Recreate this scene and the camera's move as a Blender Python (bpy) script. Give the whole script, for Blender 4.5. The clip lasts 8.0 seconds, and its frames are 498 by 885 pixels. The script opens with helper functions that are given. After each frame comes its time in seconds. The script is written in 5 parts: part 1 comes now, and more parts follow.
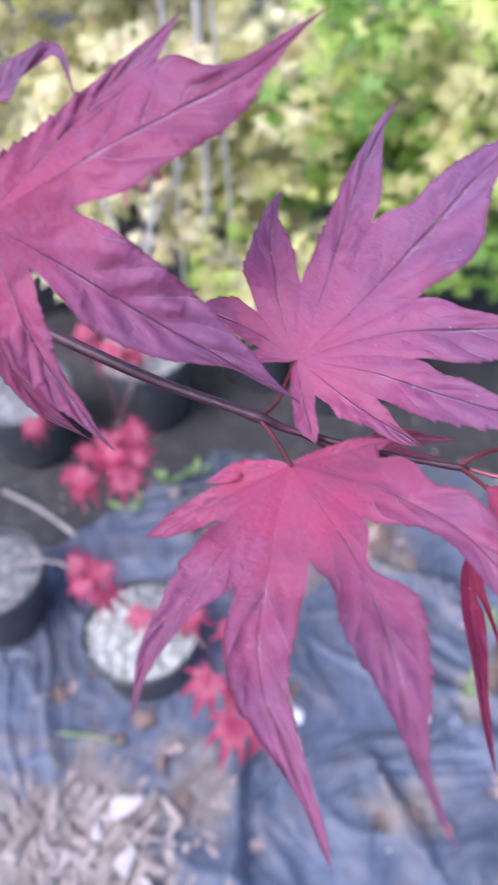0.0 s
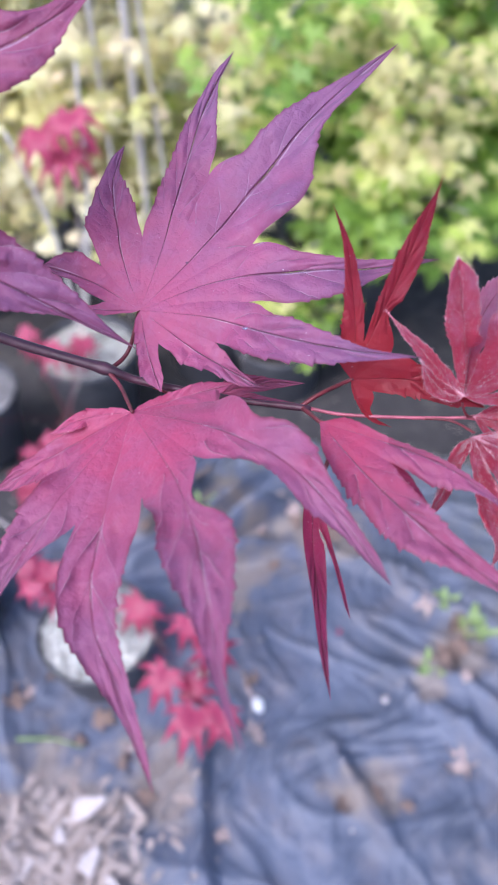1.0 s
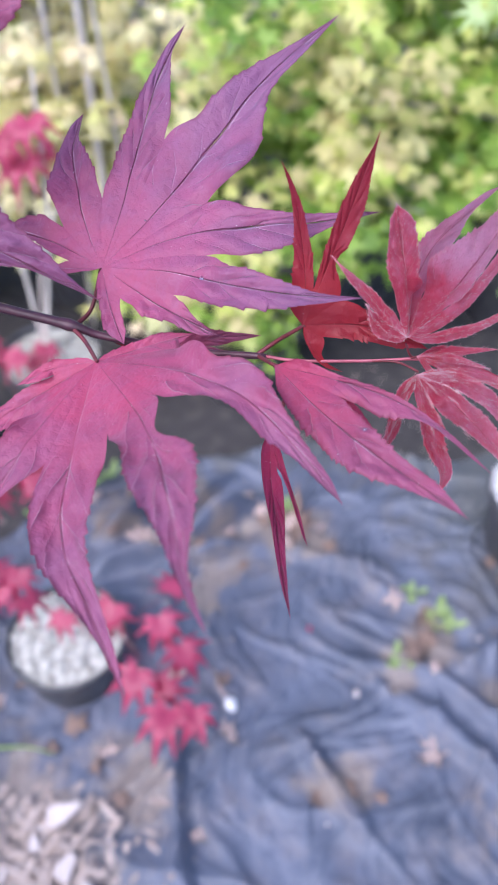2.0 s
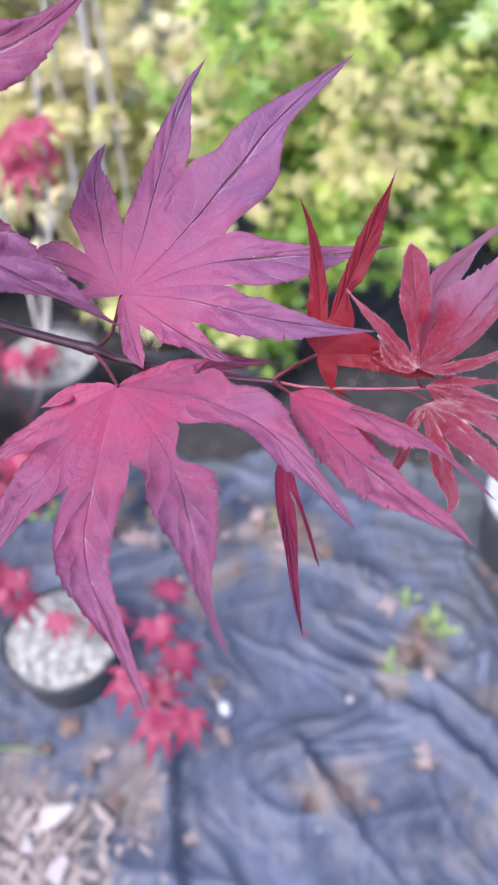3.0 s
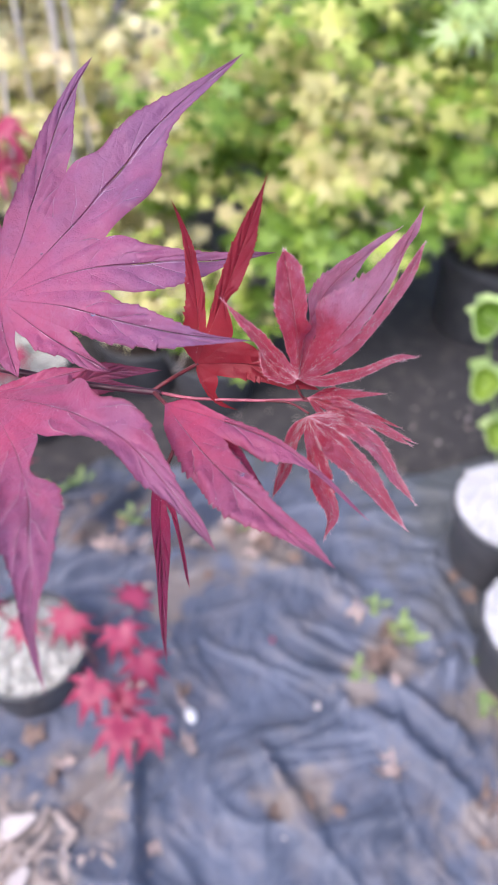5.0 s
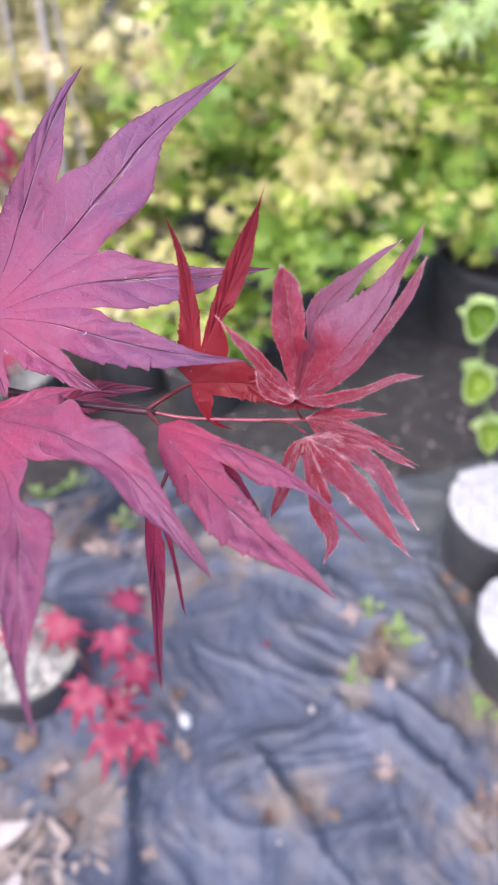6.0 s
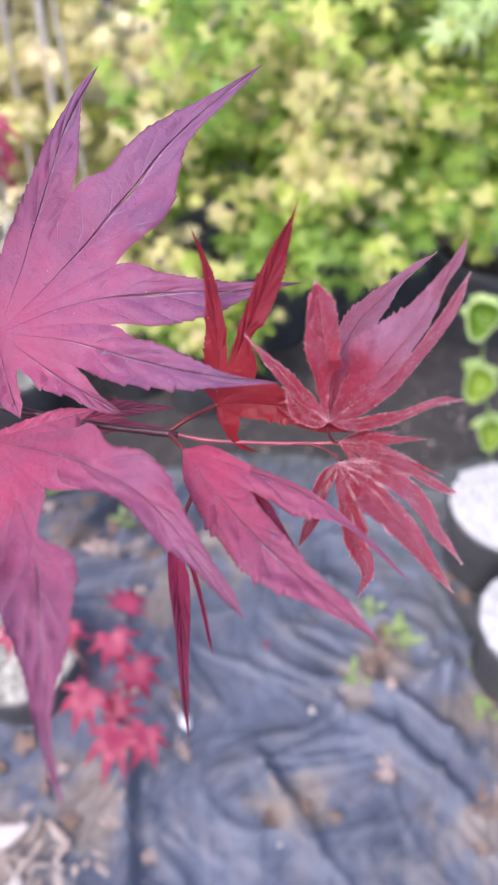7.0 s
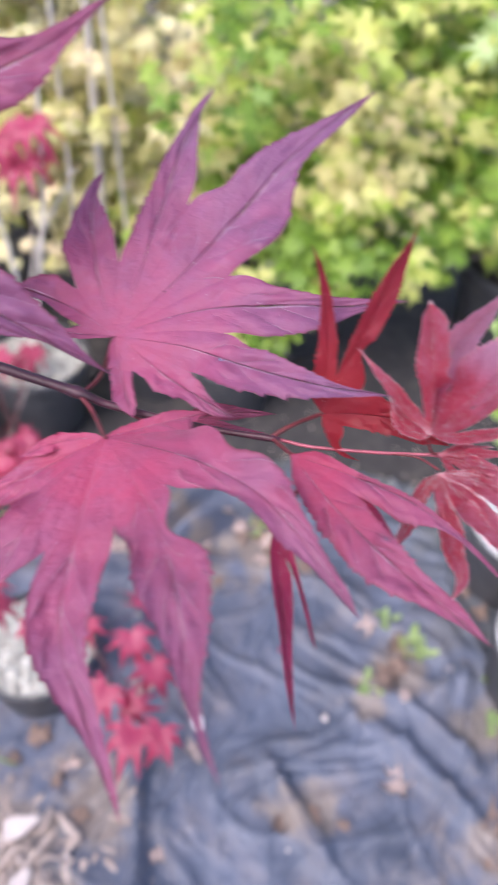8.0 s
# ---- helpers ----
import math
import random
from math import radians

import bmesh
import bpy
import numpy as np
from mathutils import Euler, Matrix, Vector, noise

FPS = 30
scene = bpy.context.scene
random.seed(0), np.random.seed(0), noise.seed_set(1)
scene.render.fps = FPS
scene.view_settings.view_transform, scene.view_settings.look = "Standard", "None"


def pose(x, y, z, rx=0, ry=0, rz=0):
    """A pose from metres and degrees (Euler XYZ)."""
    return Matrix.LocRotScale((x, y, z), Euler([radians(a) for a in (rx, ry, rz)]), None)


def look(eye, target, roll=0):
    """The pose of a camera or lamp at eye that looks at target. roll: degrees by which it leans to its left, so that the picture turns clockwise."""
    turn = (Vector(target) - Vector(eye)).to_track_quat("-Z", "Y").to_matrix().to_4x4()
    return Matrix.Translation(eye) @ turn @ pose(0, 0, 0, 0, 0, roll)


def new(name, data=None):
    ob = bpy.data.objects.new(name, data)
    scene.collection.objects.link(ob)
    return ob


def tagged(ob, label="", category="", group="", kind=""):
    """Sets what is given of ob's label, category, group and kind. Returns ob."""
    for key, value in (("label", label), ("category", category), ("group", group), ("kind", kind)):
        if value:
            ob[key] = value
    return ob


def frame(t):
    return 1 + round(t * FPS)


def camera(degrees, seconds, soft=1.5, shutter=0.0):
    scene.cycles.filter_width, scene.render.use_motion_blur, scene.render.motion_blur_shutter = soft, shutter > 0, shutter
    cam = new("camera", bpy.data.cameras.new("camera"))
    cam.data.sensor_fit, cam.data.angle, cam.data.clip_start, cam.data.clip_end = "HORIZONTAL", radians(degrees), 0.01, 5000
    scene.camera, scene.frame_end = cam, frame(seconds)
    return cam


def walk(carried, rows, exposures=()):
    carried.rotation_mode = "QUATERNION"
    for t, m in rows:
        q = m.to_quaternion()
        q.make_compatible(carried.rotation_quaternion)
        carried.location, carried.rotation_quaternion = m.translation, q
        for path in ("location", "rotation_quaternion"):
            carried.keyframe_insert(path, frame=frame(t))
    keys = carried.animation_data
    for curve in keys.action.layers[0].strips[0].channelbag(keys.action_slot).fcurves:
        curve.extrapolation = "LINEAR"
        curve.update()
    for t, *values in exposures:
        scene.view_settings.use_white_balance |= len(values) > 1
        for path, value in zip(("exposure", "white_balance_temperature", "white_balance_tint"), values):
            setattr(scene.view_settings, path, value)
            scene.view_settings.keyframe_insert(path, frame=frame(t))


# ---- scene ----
# ---- camera and its walk ----
cam = camera(36.0, 8.0, soft=1.65, shutter=0.5)
cam.data.dof.use_dof = True
cam.data.dof.focus_distance = 0.172
cam.data.dof.aperture_fstop = 23.0
PATH = [
    (0, (-0.03218, 0.02097, 1.24919), (-0.13160, 0.69189, 0.51435), -2.242),
    (0.2, (-0.02693, 0.01642, 1.24669), (-0.11471, 0.69227, 0.51489), -2.558),
    (0.5, (-0.01961, 0.01181, 1.24321), (-0.09136, 0.68891, 0.51082), -2.821),
    (1, (-0.00701, 0.01330, 1.24285), (-0.05678, 0.68715, 0.50567), -1.973),
    (1.5, (-0.00946, 0.00437, 1.24080), (-0.03072, 0.68459, 0.50811), -0.937),
    (1.7, (-0.00438, 0.00024, 1.23926), (-0.01188, 0.68233, 0.50803), -1.009),
    (2.8, (-0.00904, -0.00523, 1.24690), (-0.01710, 0.67876, 0.51746), -0.270),
    (3, (-0.00939, -0.00381, 1.24807), (-0.00938, 0.68126, 0.51960), 0.412),
    (3.5, (0.00000, 0.00000, 1.25000), (0.00000, 0.68200, 0.51865), -0.000),
    (4, (0.00268, -0.00600, 1.24531), (0.00180, 0.67693, 0.51482), 0.127),
    (4.5, (0.01320, -0.00119, 1.24658), (0.02695, 0.68790, 0.52203), 1.381),
    (4.7, (0.01332, 0.00062, 1.24567), (0.03442, 0.68936, 0.52097), 1.986),
    (5.8, (0.01431, 0.00701, 1.24408), (0.04244, 0.69697, 0.52078), 2.173),
    (6, (0.01272, 0.00878, 1.24434), (0.04612, 0.69791, 0.52047), 2.455),
    (6.5, (0.00787, 0.01104, 1.24399), (0.04614, 0.69989, 0.52010), 2.507),
    (7, (0.00653, 0.01939, 1.24138), (0.04470, 0.70496, 0.51438), 2.778),
    (7.5, (0.00160, 0.01937, 1.24103), (0.03854, 0.70437, 0.51342), 3.486),
    (7.8, (-0.00307, 0.01577, 1.24389), (0.02664, 0.70389, 0.51889), 3.670),
    (8, (-0.01237, 0.01388, 1.24662), (0.00762, 0.70413, 0.52332), 4.298),
]
walk(cam, [(t, look(eye, target, roll)) for t, eye, target, roll in PATH], [(0.0, 1.01, 5650, 18), (3.5, 1.01, 6000, 18), (6.5, 1.01, 6380, 18), (8.0, 1.01, 6380, 18)])

# ---- world and sun: bright overcast ----
world = bpy.data.worlds.new("sky")
scene.world = world
world.use_nodes = True
wn, wl = world.node_tree.nodes, world.node_tree.links
sky = wn.new("ShaderNodeTexSky")
sky.sky_type = "NISHITA"
sky.sun_disc = False
sky.sun_elevation = radians(52)
sky.sun_rotation = radians(221)
sky.air_density, sky.dust_density = 1.0, 3.0
wn["Background"].inputs["Strength"].default_value = 0.18
wl.new(sky.outputs["Color"], wn["Background"].inputs["Color"])

sun = new("sun", bpy.data.lights.new("sun", "SUN"))
sun.data.energy = 1.5
sun.data.angle = radians(30)
sun.data.color = (1.0, 0.98, 0.95)
sun.matrix_world = look((-1.4, -1.1, 3.1), (0, 0.5, 0))


# ---- materials ----
def material(name):
    m = bpy.data.materials.new(name)
    m.use_nodes = True
    n, l = m.node_tree.nodes, m.node_tree.links
    return m, n, l, n["Principled BSDF"]


def put(n, l, kind, sets=None, **links):
    node = n.new(kind)
    for key, value in (sets or {}).items():
        node.inputs[key].default_value = value
    for key, value in links.items():
        l.new(value, node.inputs[key.replace("_", " ")])
    return node


def maths(n, l, op, a, b=None):
    node = n.new("ShaderNodeMath")
    node.operation = op
    for k, v in enumerate((a, b)):
        if v is None:
            continue
        if isinstance(v, (int, float)):
            node.inputs[k].default_value = v
        else:
            l.new(v, node.inputs[k])
    return node.outputs[0]


def ramp(n, l, fac, stops):
    node = n.new("ShaderNodeValToRGB")
    e = node.color_ramp.elements
    while len(e) < len(stops):
        e.new(0.5)
    for k, (p, c) in enumerate(stops):
        e[k].position, e[k].color = p, (*c, 1)
    l.new(fac, node.inputs[0])
    return node.outputs[0]


def mixed(n, l, fac, a, b):
    node = n.new("ShaderNodeMix")
    node.data_type = "RGBA"
    for k, v in ((0, fac), (6, a), (7, b)):
        if isinstance(v, tuple):
            node.inputs[k].default_value = (*v, 1)
        elif isinstance(v, (int, float)):
            node.inputs[k].default_value = v
        else:
            l.new(v, node.inputs[k])
    return node.outputs[2]


def noise_of(n, l, scale, detail=3.0, vector=None, rough=0.55):
    node = put(n, l, "ShaderNodeTexNoise", {"Scale": scale, "Detail": detail, "Roughness": rough})
    if vector is not None:
        l.new(vector, node.inputs["Vector"])
    return node.outputs["Fac"]


def blade_material(name, heart, rim, vein, back, gloss=0.56, fuzz=0.0, bloom=0.1, thin_part=0.22, flush=(0.33, 0.014, 0.035), turn=(0.1, 0.6)):
    """A maple blade: pigment from its heart to its rim, waxy bloom, midrib, branching side veins, a fine net, puckers."""
    m, n, l, b = material(name)
    uv = n.new("ShaderNodeUVMap")
    uv.uv_map = "blade"
    reach = n.new("ShaderNodeUVMap")
    reach.uv_map = "reach"
    xyz = put(n, l, "ShaderNodeSeparateXYZ", Vector=uv.outputs[0])
    far = put(n, l, "ShaderNodeSeparateXYZ", Vector=reach.outputs[0])
    u, v = xyz.outputs[0], maths(n, l, "ABSOLUTE", xyz.outputs[1])
    own = n.new("ShaderNodeUVMap")
    own.uv_map = "tint"
    margin = put(n, l, "ShaderNodeSeparateXYZ", Vector=own.outputs[0]).outputs[1]
    pos = n.new("ShaderNodeTexCoord").outputs["Object"]
    big, fine = noise_of(n, l, 90, 3, pos), noise_of(n, l, 900, 4, pos)
    broad = noise_of(n, l, 38, 2, pos)
    spread = maths(n, l, "ADD", far.outputs[0], maths(n, l, "MULTIPLY", maths(n, l, "SUBTRACT", big, 0.5), 0.7))
    pigment = ramp(n, l, spread, [(turn[0], heart), (turn[1], rim)])
    pigment = mixed(n, l, maths(n, l, "MULTIPLY", far.outputs[1], maths(n, l, "ADD", 0.35, big)), pigment, flush)
    # wax bloom and its lavender sheen, painted in cloudy patches away from the heart
    wax = ramp(n, l, broad, [(0.42, (0, 0, 0)), (0.66, (1, 1, 1))])
    pigment = mixed(n, l, maths(n, l, "MULTIPLY", wax, maths(n, l, "MULTIPLY", far.outputs[0], 2.2 * bloom)), pigment, tuple(min(1.0, c * 1.7 + 0.03) for c in rim))
    deep = ramp(n, l, noise_of(n, l, 52, 3, pos, 0.6), [(0.5, (0, 0, 0)), (0.72, (1, 1, 1))])
    pigment = mixed(n, l, maths(n, l, "MULTIPLY", deep, 0.45), pigment, tuple(c * 0.6 for c in heart))
    pigment = mixed(n, l, maths(n, l, "MULTIPLY", fine, 0.3), pigment, tuple(c * 0.55 for c in rim))
    mottle = ramp(n, l, noise_of(n, l, 330, 3, pos), [(0.45, (0, 0, 0)), (0.7, (1, 1, 1))])
    pigment = mixed(n, l, maths(n, l, "MULTIPLY", mottle, 0.25), pigment, tuple(min(1.0, c * 1.4 + 0.012) for c in rim))
    edge = ramp(n, l, margin, [(0.88, (0, 0, 0)), (0.97, (1, 1, 1))])
    pigment = mixed(n, l, maths(n, l, "MULTIPLY", edge, 0.2 if fuzz else 0.6), pigment, (0.8, 0.5, 0.58) if fuzz else tuple(c * 0.3 for c in heart))
    # midrib: a dark groove; lip paints a pale highlight along one side of it
    slim = maths(n, l, "MULTIPLY", xyz.outputs[1], maths(n, l, "SUBTRACT", 1.15, u))
    across = maths(n, l, "ABSOLUTE", slim)
    rib = maths(n, l, "SUBTRACT", 1.0, maths(n, l, "MINIMUM", maths(n, l, "MULTIPLY", across, 38.0), 1.0))
    lip = maths(n, l, "MAXIMUM", maths(n, l, "SUBTRACT", 1.0, maths(n, l, "MULTIPLY", maths(n, l, "ABSOLUTE", maths(n, l, "SUBTRACT", slim, 0.034)), 70.0)), 0.0)
    # side veins: bent, uneven, fading out in places
    sway = maths(n, l, "MULTIPLY", maths(n, l, "SUBTRACT", noise_of(n, l, 130, 2, pos), 0.5), 0.4)
    lean = maths(n, l, "SUBTRACT", maths(n, l, "MULTIPLY", u, 7.5), maths(n, l, "MULTIPLY", v, 1.5))
    lean = maths(n, l, "ADD", maths(n, l, "ADD", lean, sway), maths(n, l, "MULTIPLY", broad, 0.6))
    wave = maths(n, l, "ABSOLUTE", maths(n, l, "SUBTRACT", maths(n, l, "FRACT", lean), 0.5))
    side = maths(n, l, "MAXIMUM", maths(n, l, "SUBTRACT", 1.0, maths(n, l, "MULTIPLY", wave, 30.0)), 0.0)
    patchy = ramp(n, l, noise_of(n, l, 120, 2, pos), [(0.42, (0, 0, 0)), (0.6, (1, 1, 1))])
    outer = maths(n, l, "GREATER_THAN", far.outputs[0], 0.28)
    side = maths(n, l, "MULTIPLY", maths(n, l, "MULTIPLY", side, patchy), outer)
    net = n.new("ShaderNodeTexVoronoi")
    net.feature = "DISTANCE_TO_EDGE"
    net.inputs["Scale"].default_value = 520
    l.new(pos, net.inputs["Vector"])
    mesh_lines = maths(n, l, "MAXIMUM", maths(n, l, "SUBTRACT", 1.0, maths(n, l, "MULTIPLY", net.outputs["Distance"], 9.0)), 0.0)
    colour = mixed(n, l, maths(n, l, "MULTIPLY", mesh_lines, maths(n, l, "MULTIPLY", patchy, 0.045)), pigment, vein)
    colour = mixed(n, l, maths(n, l, "MULTIPLY", side, 0.5), colour, vein)
    colour = mixed(n, l, maths(n, l, "MULTIPLY", lip, maths(n, l, "MULTIPLY", patchy, 0.9)), colour, vein)
    colour = mixed(n, l, maths(n, l, "MULTIPLY", rib, 0.6), colour, (heart[0] * 0.42, heart[1] * 0.3, heart[2] * 0.4))
    if fuzz:
        along = put(n, l, "ShaderNodeCombineXYZ", X=maths(n, l, "SUBTRACT", maths(n, l, "MULTIPLY", u, 26.0), maths(n, l, "MULTIPLY", v, 7.0)), Y=maths(n, l, "MULTIPLY", xyz.outputs[1], 9.0), Z=big)
        specks = noise_of(n, l, 3.2, 5, along.outputs[0], 0.7)
        hair = ramp(n, l, specks, [(0.57, (0, 0, 0)), (0.74, (1, 1, 1))])
        # the bump's low spots are darkened, shade painted between the hair streaks
        valley_shade = ramp(n, l, specks, [(0.3, (1, 1, 1)), (0.47, (0, 0, 0))])
        colour = mixed(n, l, maths(n, l, "MULTIPLY", valley_shade, 0.6), colour, tuple(c * 0.35 for c in heart))
        colour = mixed(n, l, maths(n, l, "MULTIPLY", hair, fuzz), colour, (0.85, 0.58, 0.66))
    # pale flecks, denser by the midrib: hairs and small glints painted in
    nearby = maths(n, l, "ADD", 0.02, maths(n, l, "MULTIPLY", maths(n, l, "LESS_THAN", v, 0.1), 0.07))
    fleck = maths(n, l, "GREATER_THAN", maths(n, l, "ADD", noise_of(n, l, 2100, 1, pos), nearby), 0.822)
    colour = mixed(n, l, maths(n, l, "MULTIPLY", fleck, 0.6), colour, (0.8, 0.68, 0.74))
    l.new(colour, b.inputs["Base Color"])
    l.new(maths(n, l, "ADD", gloss - 0.12, maths(n, l, "MULTIPLY", big, 0.24)), b.inputs["Roughness"])
    b.inputs["Specular IOR Level"].default_value = 0.24 + bloom
    b.inputs["Sheen Weight"].default_value = bloom
    b.inputs["Sheen Tint"].default_value = (0.9, 0.8, 1.0, 1)
    height = maths(n, l, "ADD", maths(n, l, "MULTIPLY", big, 1.1), maths(n, l, "ADD", maths(n, l, "MULTIPLY", fine, 0.3), maths(n, l, "MULTIPLY", mottle, 0.2)))
    pillow = maths(n, l, "SUBTRACT", 1.0, maths(n, l, "POWER", maths(n, l, "SUBTRACT", 1.0, maths(n, l, "MULTIPLY", wave, 2.0)), 2.0))
    inner = maths(n, l, "MULTIPLY", maths(n, l, "MULTIPLY", maths(n, l, "SUBTRACT", 1.0, v), v), outer)
    height = maths(n, l, "ADD", height, maths(n, l, "MULTIPLY", maths(n, l, "MULTIPLY", pillow, maths(n, l, "ADD", 0.3, patchy)), maths(n, l, "MULTIPLY", inner, 2.5)))
    height = maths(n, l, "SUBTRACT", height, maths(n, l, "MULTIPLY", mesh_lines, 0.05))
    height = maths(n, l, "SUBTRACT", height, maths(n, l, "MULTIPLY", side, 0.3))
    height = maths(n, l, "SUBTRACT", height, maths(n, l, "MULTIPLY", rib, 0.7))
    if fuzz:
        height = maths(n, l, "ADD", height, maths(n, l, "MULTIPLY", specks, 1.6))
    bump = put(n, l, "ShaderNodeBump", {"Strength": 0.95 if fuzz else 0.8, "Distance": 0.0022 if fuzz else 0.0009}, Height=height)
    l.new(bump.outputs[0], b.inputs["Normal"])
    thin = put(n, l, "ShaderNodeBsdfTranslucent", {"Color": (*back, 1)})
    both = put(n, l, "ShaderNodeMixShader", {"Fac": thin_part})
    l.new(b.outputs[0], both.inputs[1])
    l.new(thin.outputs[0], both.inputs[2])
    l.new(both.outputs[0], n["Material Output"].inputs["Surface"])
    return m


PURPLE = blade_material("purple_blade", (0.305, 0.055, 0.129), (0.166, 0.068, 0.147), (0.47, 0.35, 0.45), (0.5, 0.03, 0.09))
ROSE = blade_material("rose_blade", (0.35, 0.044, 0.108), (0.203, 0.064, 0.136), (0.47, 0.33, 0.41), (0.55, 0.03, 0.07))
SCARLET = blade_material("scarlet_blade", (0.285, 0.02, 0.03), (0.16, 0.012, 0.03), (0.36, 0.09, 0.1), (0.64, 0.036, 0.05), 0.42, 0.0, 0.03, 0.42)
DOWNY = blade_material("downy_blade", (0.74, 0.03, 0.085), (0.80, 0.43, 0.70), (0.85, 0.66, 0.74), (0.95, 0.05, 0.12), 0.36, 0.2, 0.05, 0.36, (0.76, 0.018, 0.06), (0.16, 0.46))
WINE = blade_material("wine_blade", (0.24, 0.018, 0.06), (0.17, 0.018, 0.065), (0.3, 0.09, 0.15), (0.55, 0.02, 0.08), 0.42, 0.0, 0.08, 0.3)


def foliage_material(name, tones, back, rough=0.5):
    """Small leaves: one tone of several for each leaf, mottled."""
    m, n, l, b = material(name)
    uv = n.new("ShaderNodeUVMap")
    uv.uv_map = "tint"
    own = put(n, l, "ShaderNodeSeparateXYZ", Vector=uv.outputs[0])
    pick = maths(n, l, "FRACT", maths(n, l, "ADD", own.outputs[0], n.new("ShaderNodeObjectInfo").outputs["Random"]))
    colour = ramp(n, l, pick, [(k / (len(tones) - 1), c) for k, c in enumerate(tones)])
    pos = n.new("ShaderNodeTexCoord").outputs["Object"]
    colour = mixed(n, l, maths(n, l, "MULTIPLY", noise_of(n, l, 130, 3, pos), 0.35), colour, tuple(c * 0.6 for c in tones[0]))
    l.new(colour, b.inputs["Base Color"])
    b.inputs["Roughness"].default_value = rough
    thin = put(n, l, "ShaderNodeBsdfTranslucent", Color=mixed(n, l, 0.5, colour, back))
    both = put(n, l, "ShaderNodeMixShader", {"Fac": 0.38})
    l.new(b.outputs[0], both.inputs[1])
    l.new(thin.outputs[0], both.inputs[2])
    l.new(both.outputs[0], n["Material Output"].inputs["Surface"])
    return m


LIME = foliage_material("lime_leaf", [(0.24, 0.38, 0.05), (0.46, 0.58, 0.10), (0.66, 0.68, 0.2), (0.72, 0.69, 0.27), (0.32, 0.45, 0.07)], (0.55, 0.58, 0.08))
CREAM = foliage_material("cream_leaf", [(0.84, 0.78, 0.46), (0.88, 0.82, 0.55), (0.8, 0.79, 0.4), (0.86, 0.69, 0.48), (0.5, 0.58, 0.2)], (0.6, 0.55, 0.15))
STRAW = foliage_material("straw_leaf", [(0.66, 0.61, 0.25), (0.74, 0.68, 0.33), (0.60, 0.62, 0.22), (0.68, 0.55, 0.30), (0.36, 0.46, 0.11)], (0.6, 0.55, 0.15))
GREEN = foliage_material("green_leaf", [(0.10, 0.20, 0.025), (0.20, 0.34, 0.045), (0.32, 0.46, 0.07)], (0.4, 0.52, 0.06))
PEACH = foliage_material("peach_leaf", [(0.82, 0.58, 0.36), (0.84, 0.68, 0.42), (0.8, 0.5, 0.34)], (0.7, 0.45, 0.18))
MINT = foliage_material("mint_leaf", [(0.46, 0.64, 0.22), (0.62, 0.76, 0.38), (0.52, 0.68, 0.26)], (0.6, 0.78, 0.25))
CRIMSON = foliage_material("crimson_leaf", [(0.36, 0.042, 0.105), (0.45, 0.065, 0.145), (0.29, 0.03, 0.085)], (0.7, 0.05, 0.08), 0.45)
WEED = foliage_material("weed_leaf", [(0.22, 0.34, 0.12), (0.36, 0.46, 0.2), (0.28, 0.38, 0.14)], (0.4, 0.6, 0.1))


def plain_material(name, colour, rough, scale, depth=0.4, spec=0.4, size=0.002, second=None):
    m, n, l, b = material(name)
    pos = n.new("ShaderNodeTexCoord").outputs["Object"]
    big, fine = noise_of(n, l, scale, 4, pos), noise_of(n, l, scale * 9, 4, pos)
    other = second or tuple(c * 0.45 for c in colour)
    base = mixed(n, l, ramp(n, l, big, [(0.35, (0, 0, 0)), (0.7, (1, 1, 1))]), colour, other)
    base = mixed(n, l, maths(n, l, "MULTIPLY", fine, depth), base, tuple(c * 0.6 for c in other))
    l.new(base, b.inputs["Base Color"])
    b.inputs["Roughness"].default_value = rough
    b.inputs["Specular IOR Level"].default_value = spec
    bump = put(n, l, "ShaderNodeBump", {"Strength": 0.6, "Distance": size}, Height=maths(n, l, "ADD", big, maths(n, l, "MULTIPLY", fine, 0.5)))
    l.new(bump.outputs[0], b.inputs["Normal"])
    return m


BARK = plain_material("maroon_bark", (0.07, 0.022, 0.04), 0.45, 260, size=0.0003)
SHOOT_BARK = plain_material("pink_shoot_bark", (0.42, 0.1, 0.15), 0.4, 300, size=0.0002)
STALK = plain_material("red_stalk", (0.16, 0.024, 0.036), 0.5, 300, size=0.0002)
GREY_BARK = plain_material("grey_bark", (0.42, 0.38, 0.37), 0.75, 60, second=(0.25, 0.2, 0.18))
PALE_STAKE = plain_material("weathered_cane", (0.63, 0.59, 0.54), 0.7, 40, second=(0.44, 0.40, 0.36))
BROWN_STICK = plain_material("brown_stick", (0.24, 0.18, 0.15), 0.8, 60, second=(0.14, 0.1, 0.09))
DOWN = plain_material("silvery_down", (0.92, 0.66, 0.72), 0.3, 300, second=(0.78, 0.22, 0.30))
POT_BLACK = plain_material("black_nursery_plastic", (0.04, 0.042, 0.05), 0.5, 30, spec=0.5, size=0.001, second=(0.075, 0.075, 0.082))
PERLITE = plain_material("perlite_grit", (0.60, 0.60, 0.62), 0.85, 150, second=(0.40, 0.40, 0.41))
PERLITE_DARK = plain_material("grit_and_peat", (0.6, 0.6, 0.56), 0.9, 60, second=(0.22, 0.21, 0.18))
DULL_GRIT = plain_material("dull_grit", (0.34, 0.33, 0.33), 0.9, 70, second=(0.13, 0.12, 0.12))
PEAT = plain_material("dark_peat", (0.05, 0.035, 0.028), 0.9, 90, second=(0.03, 0.02, 0.018))
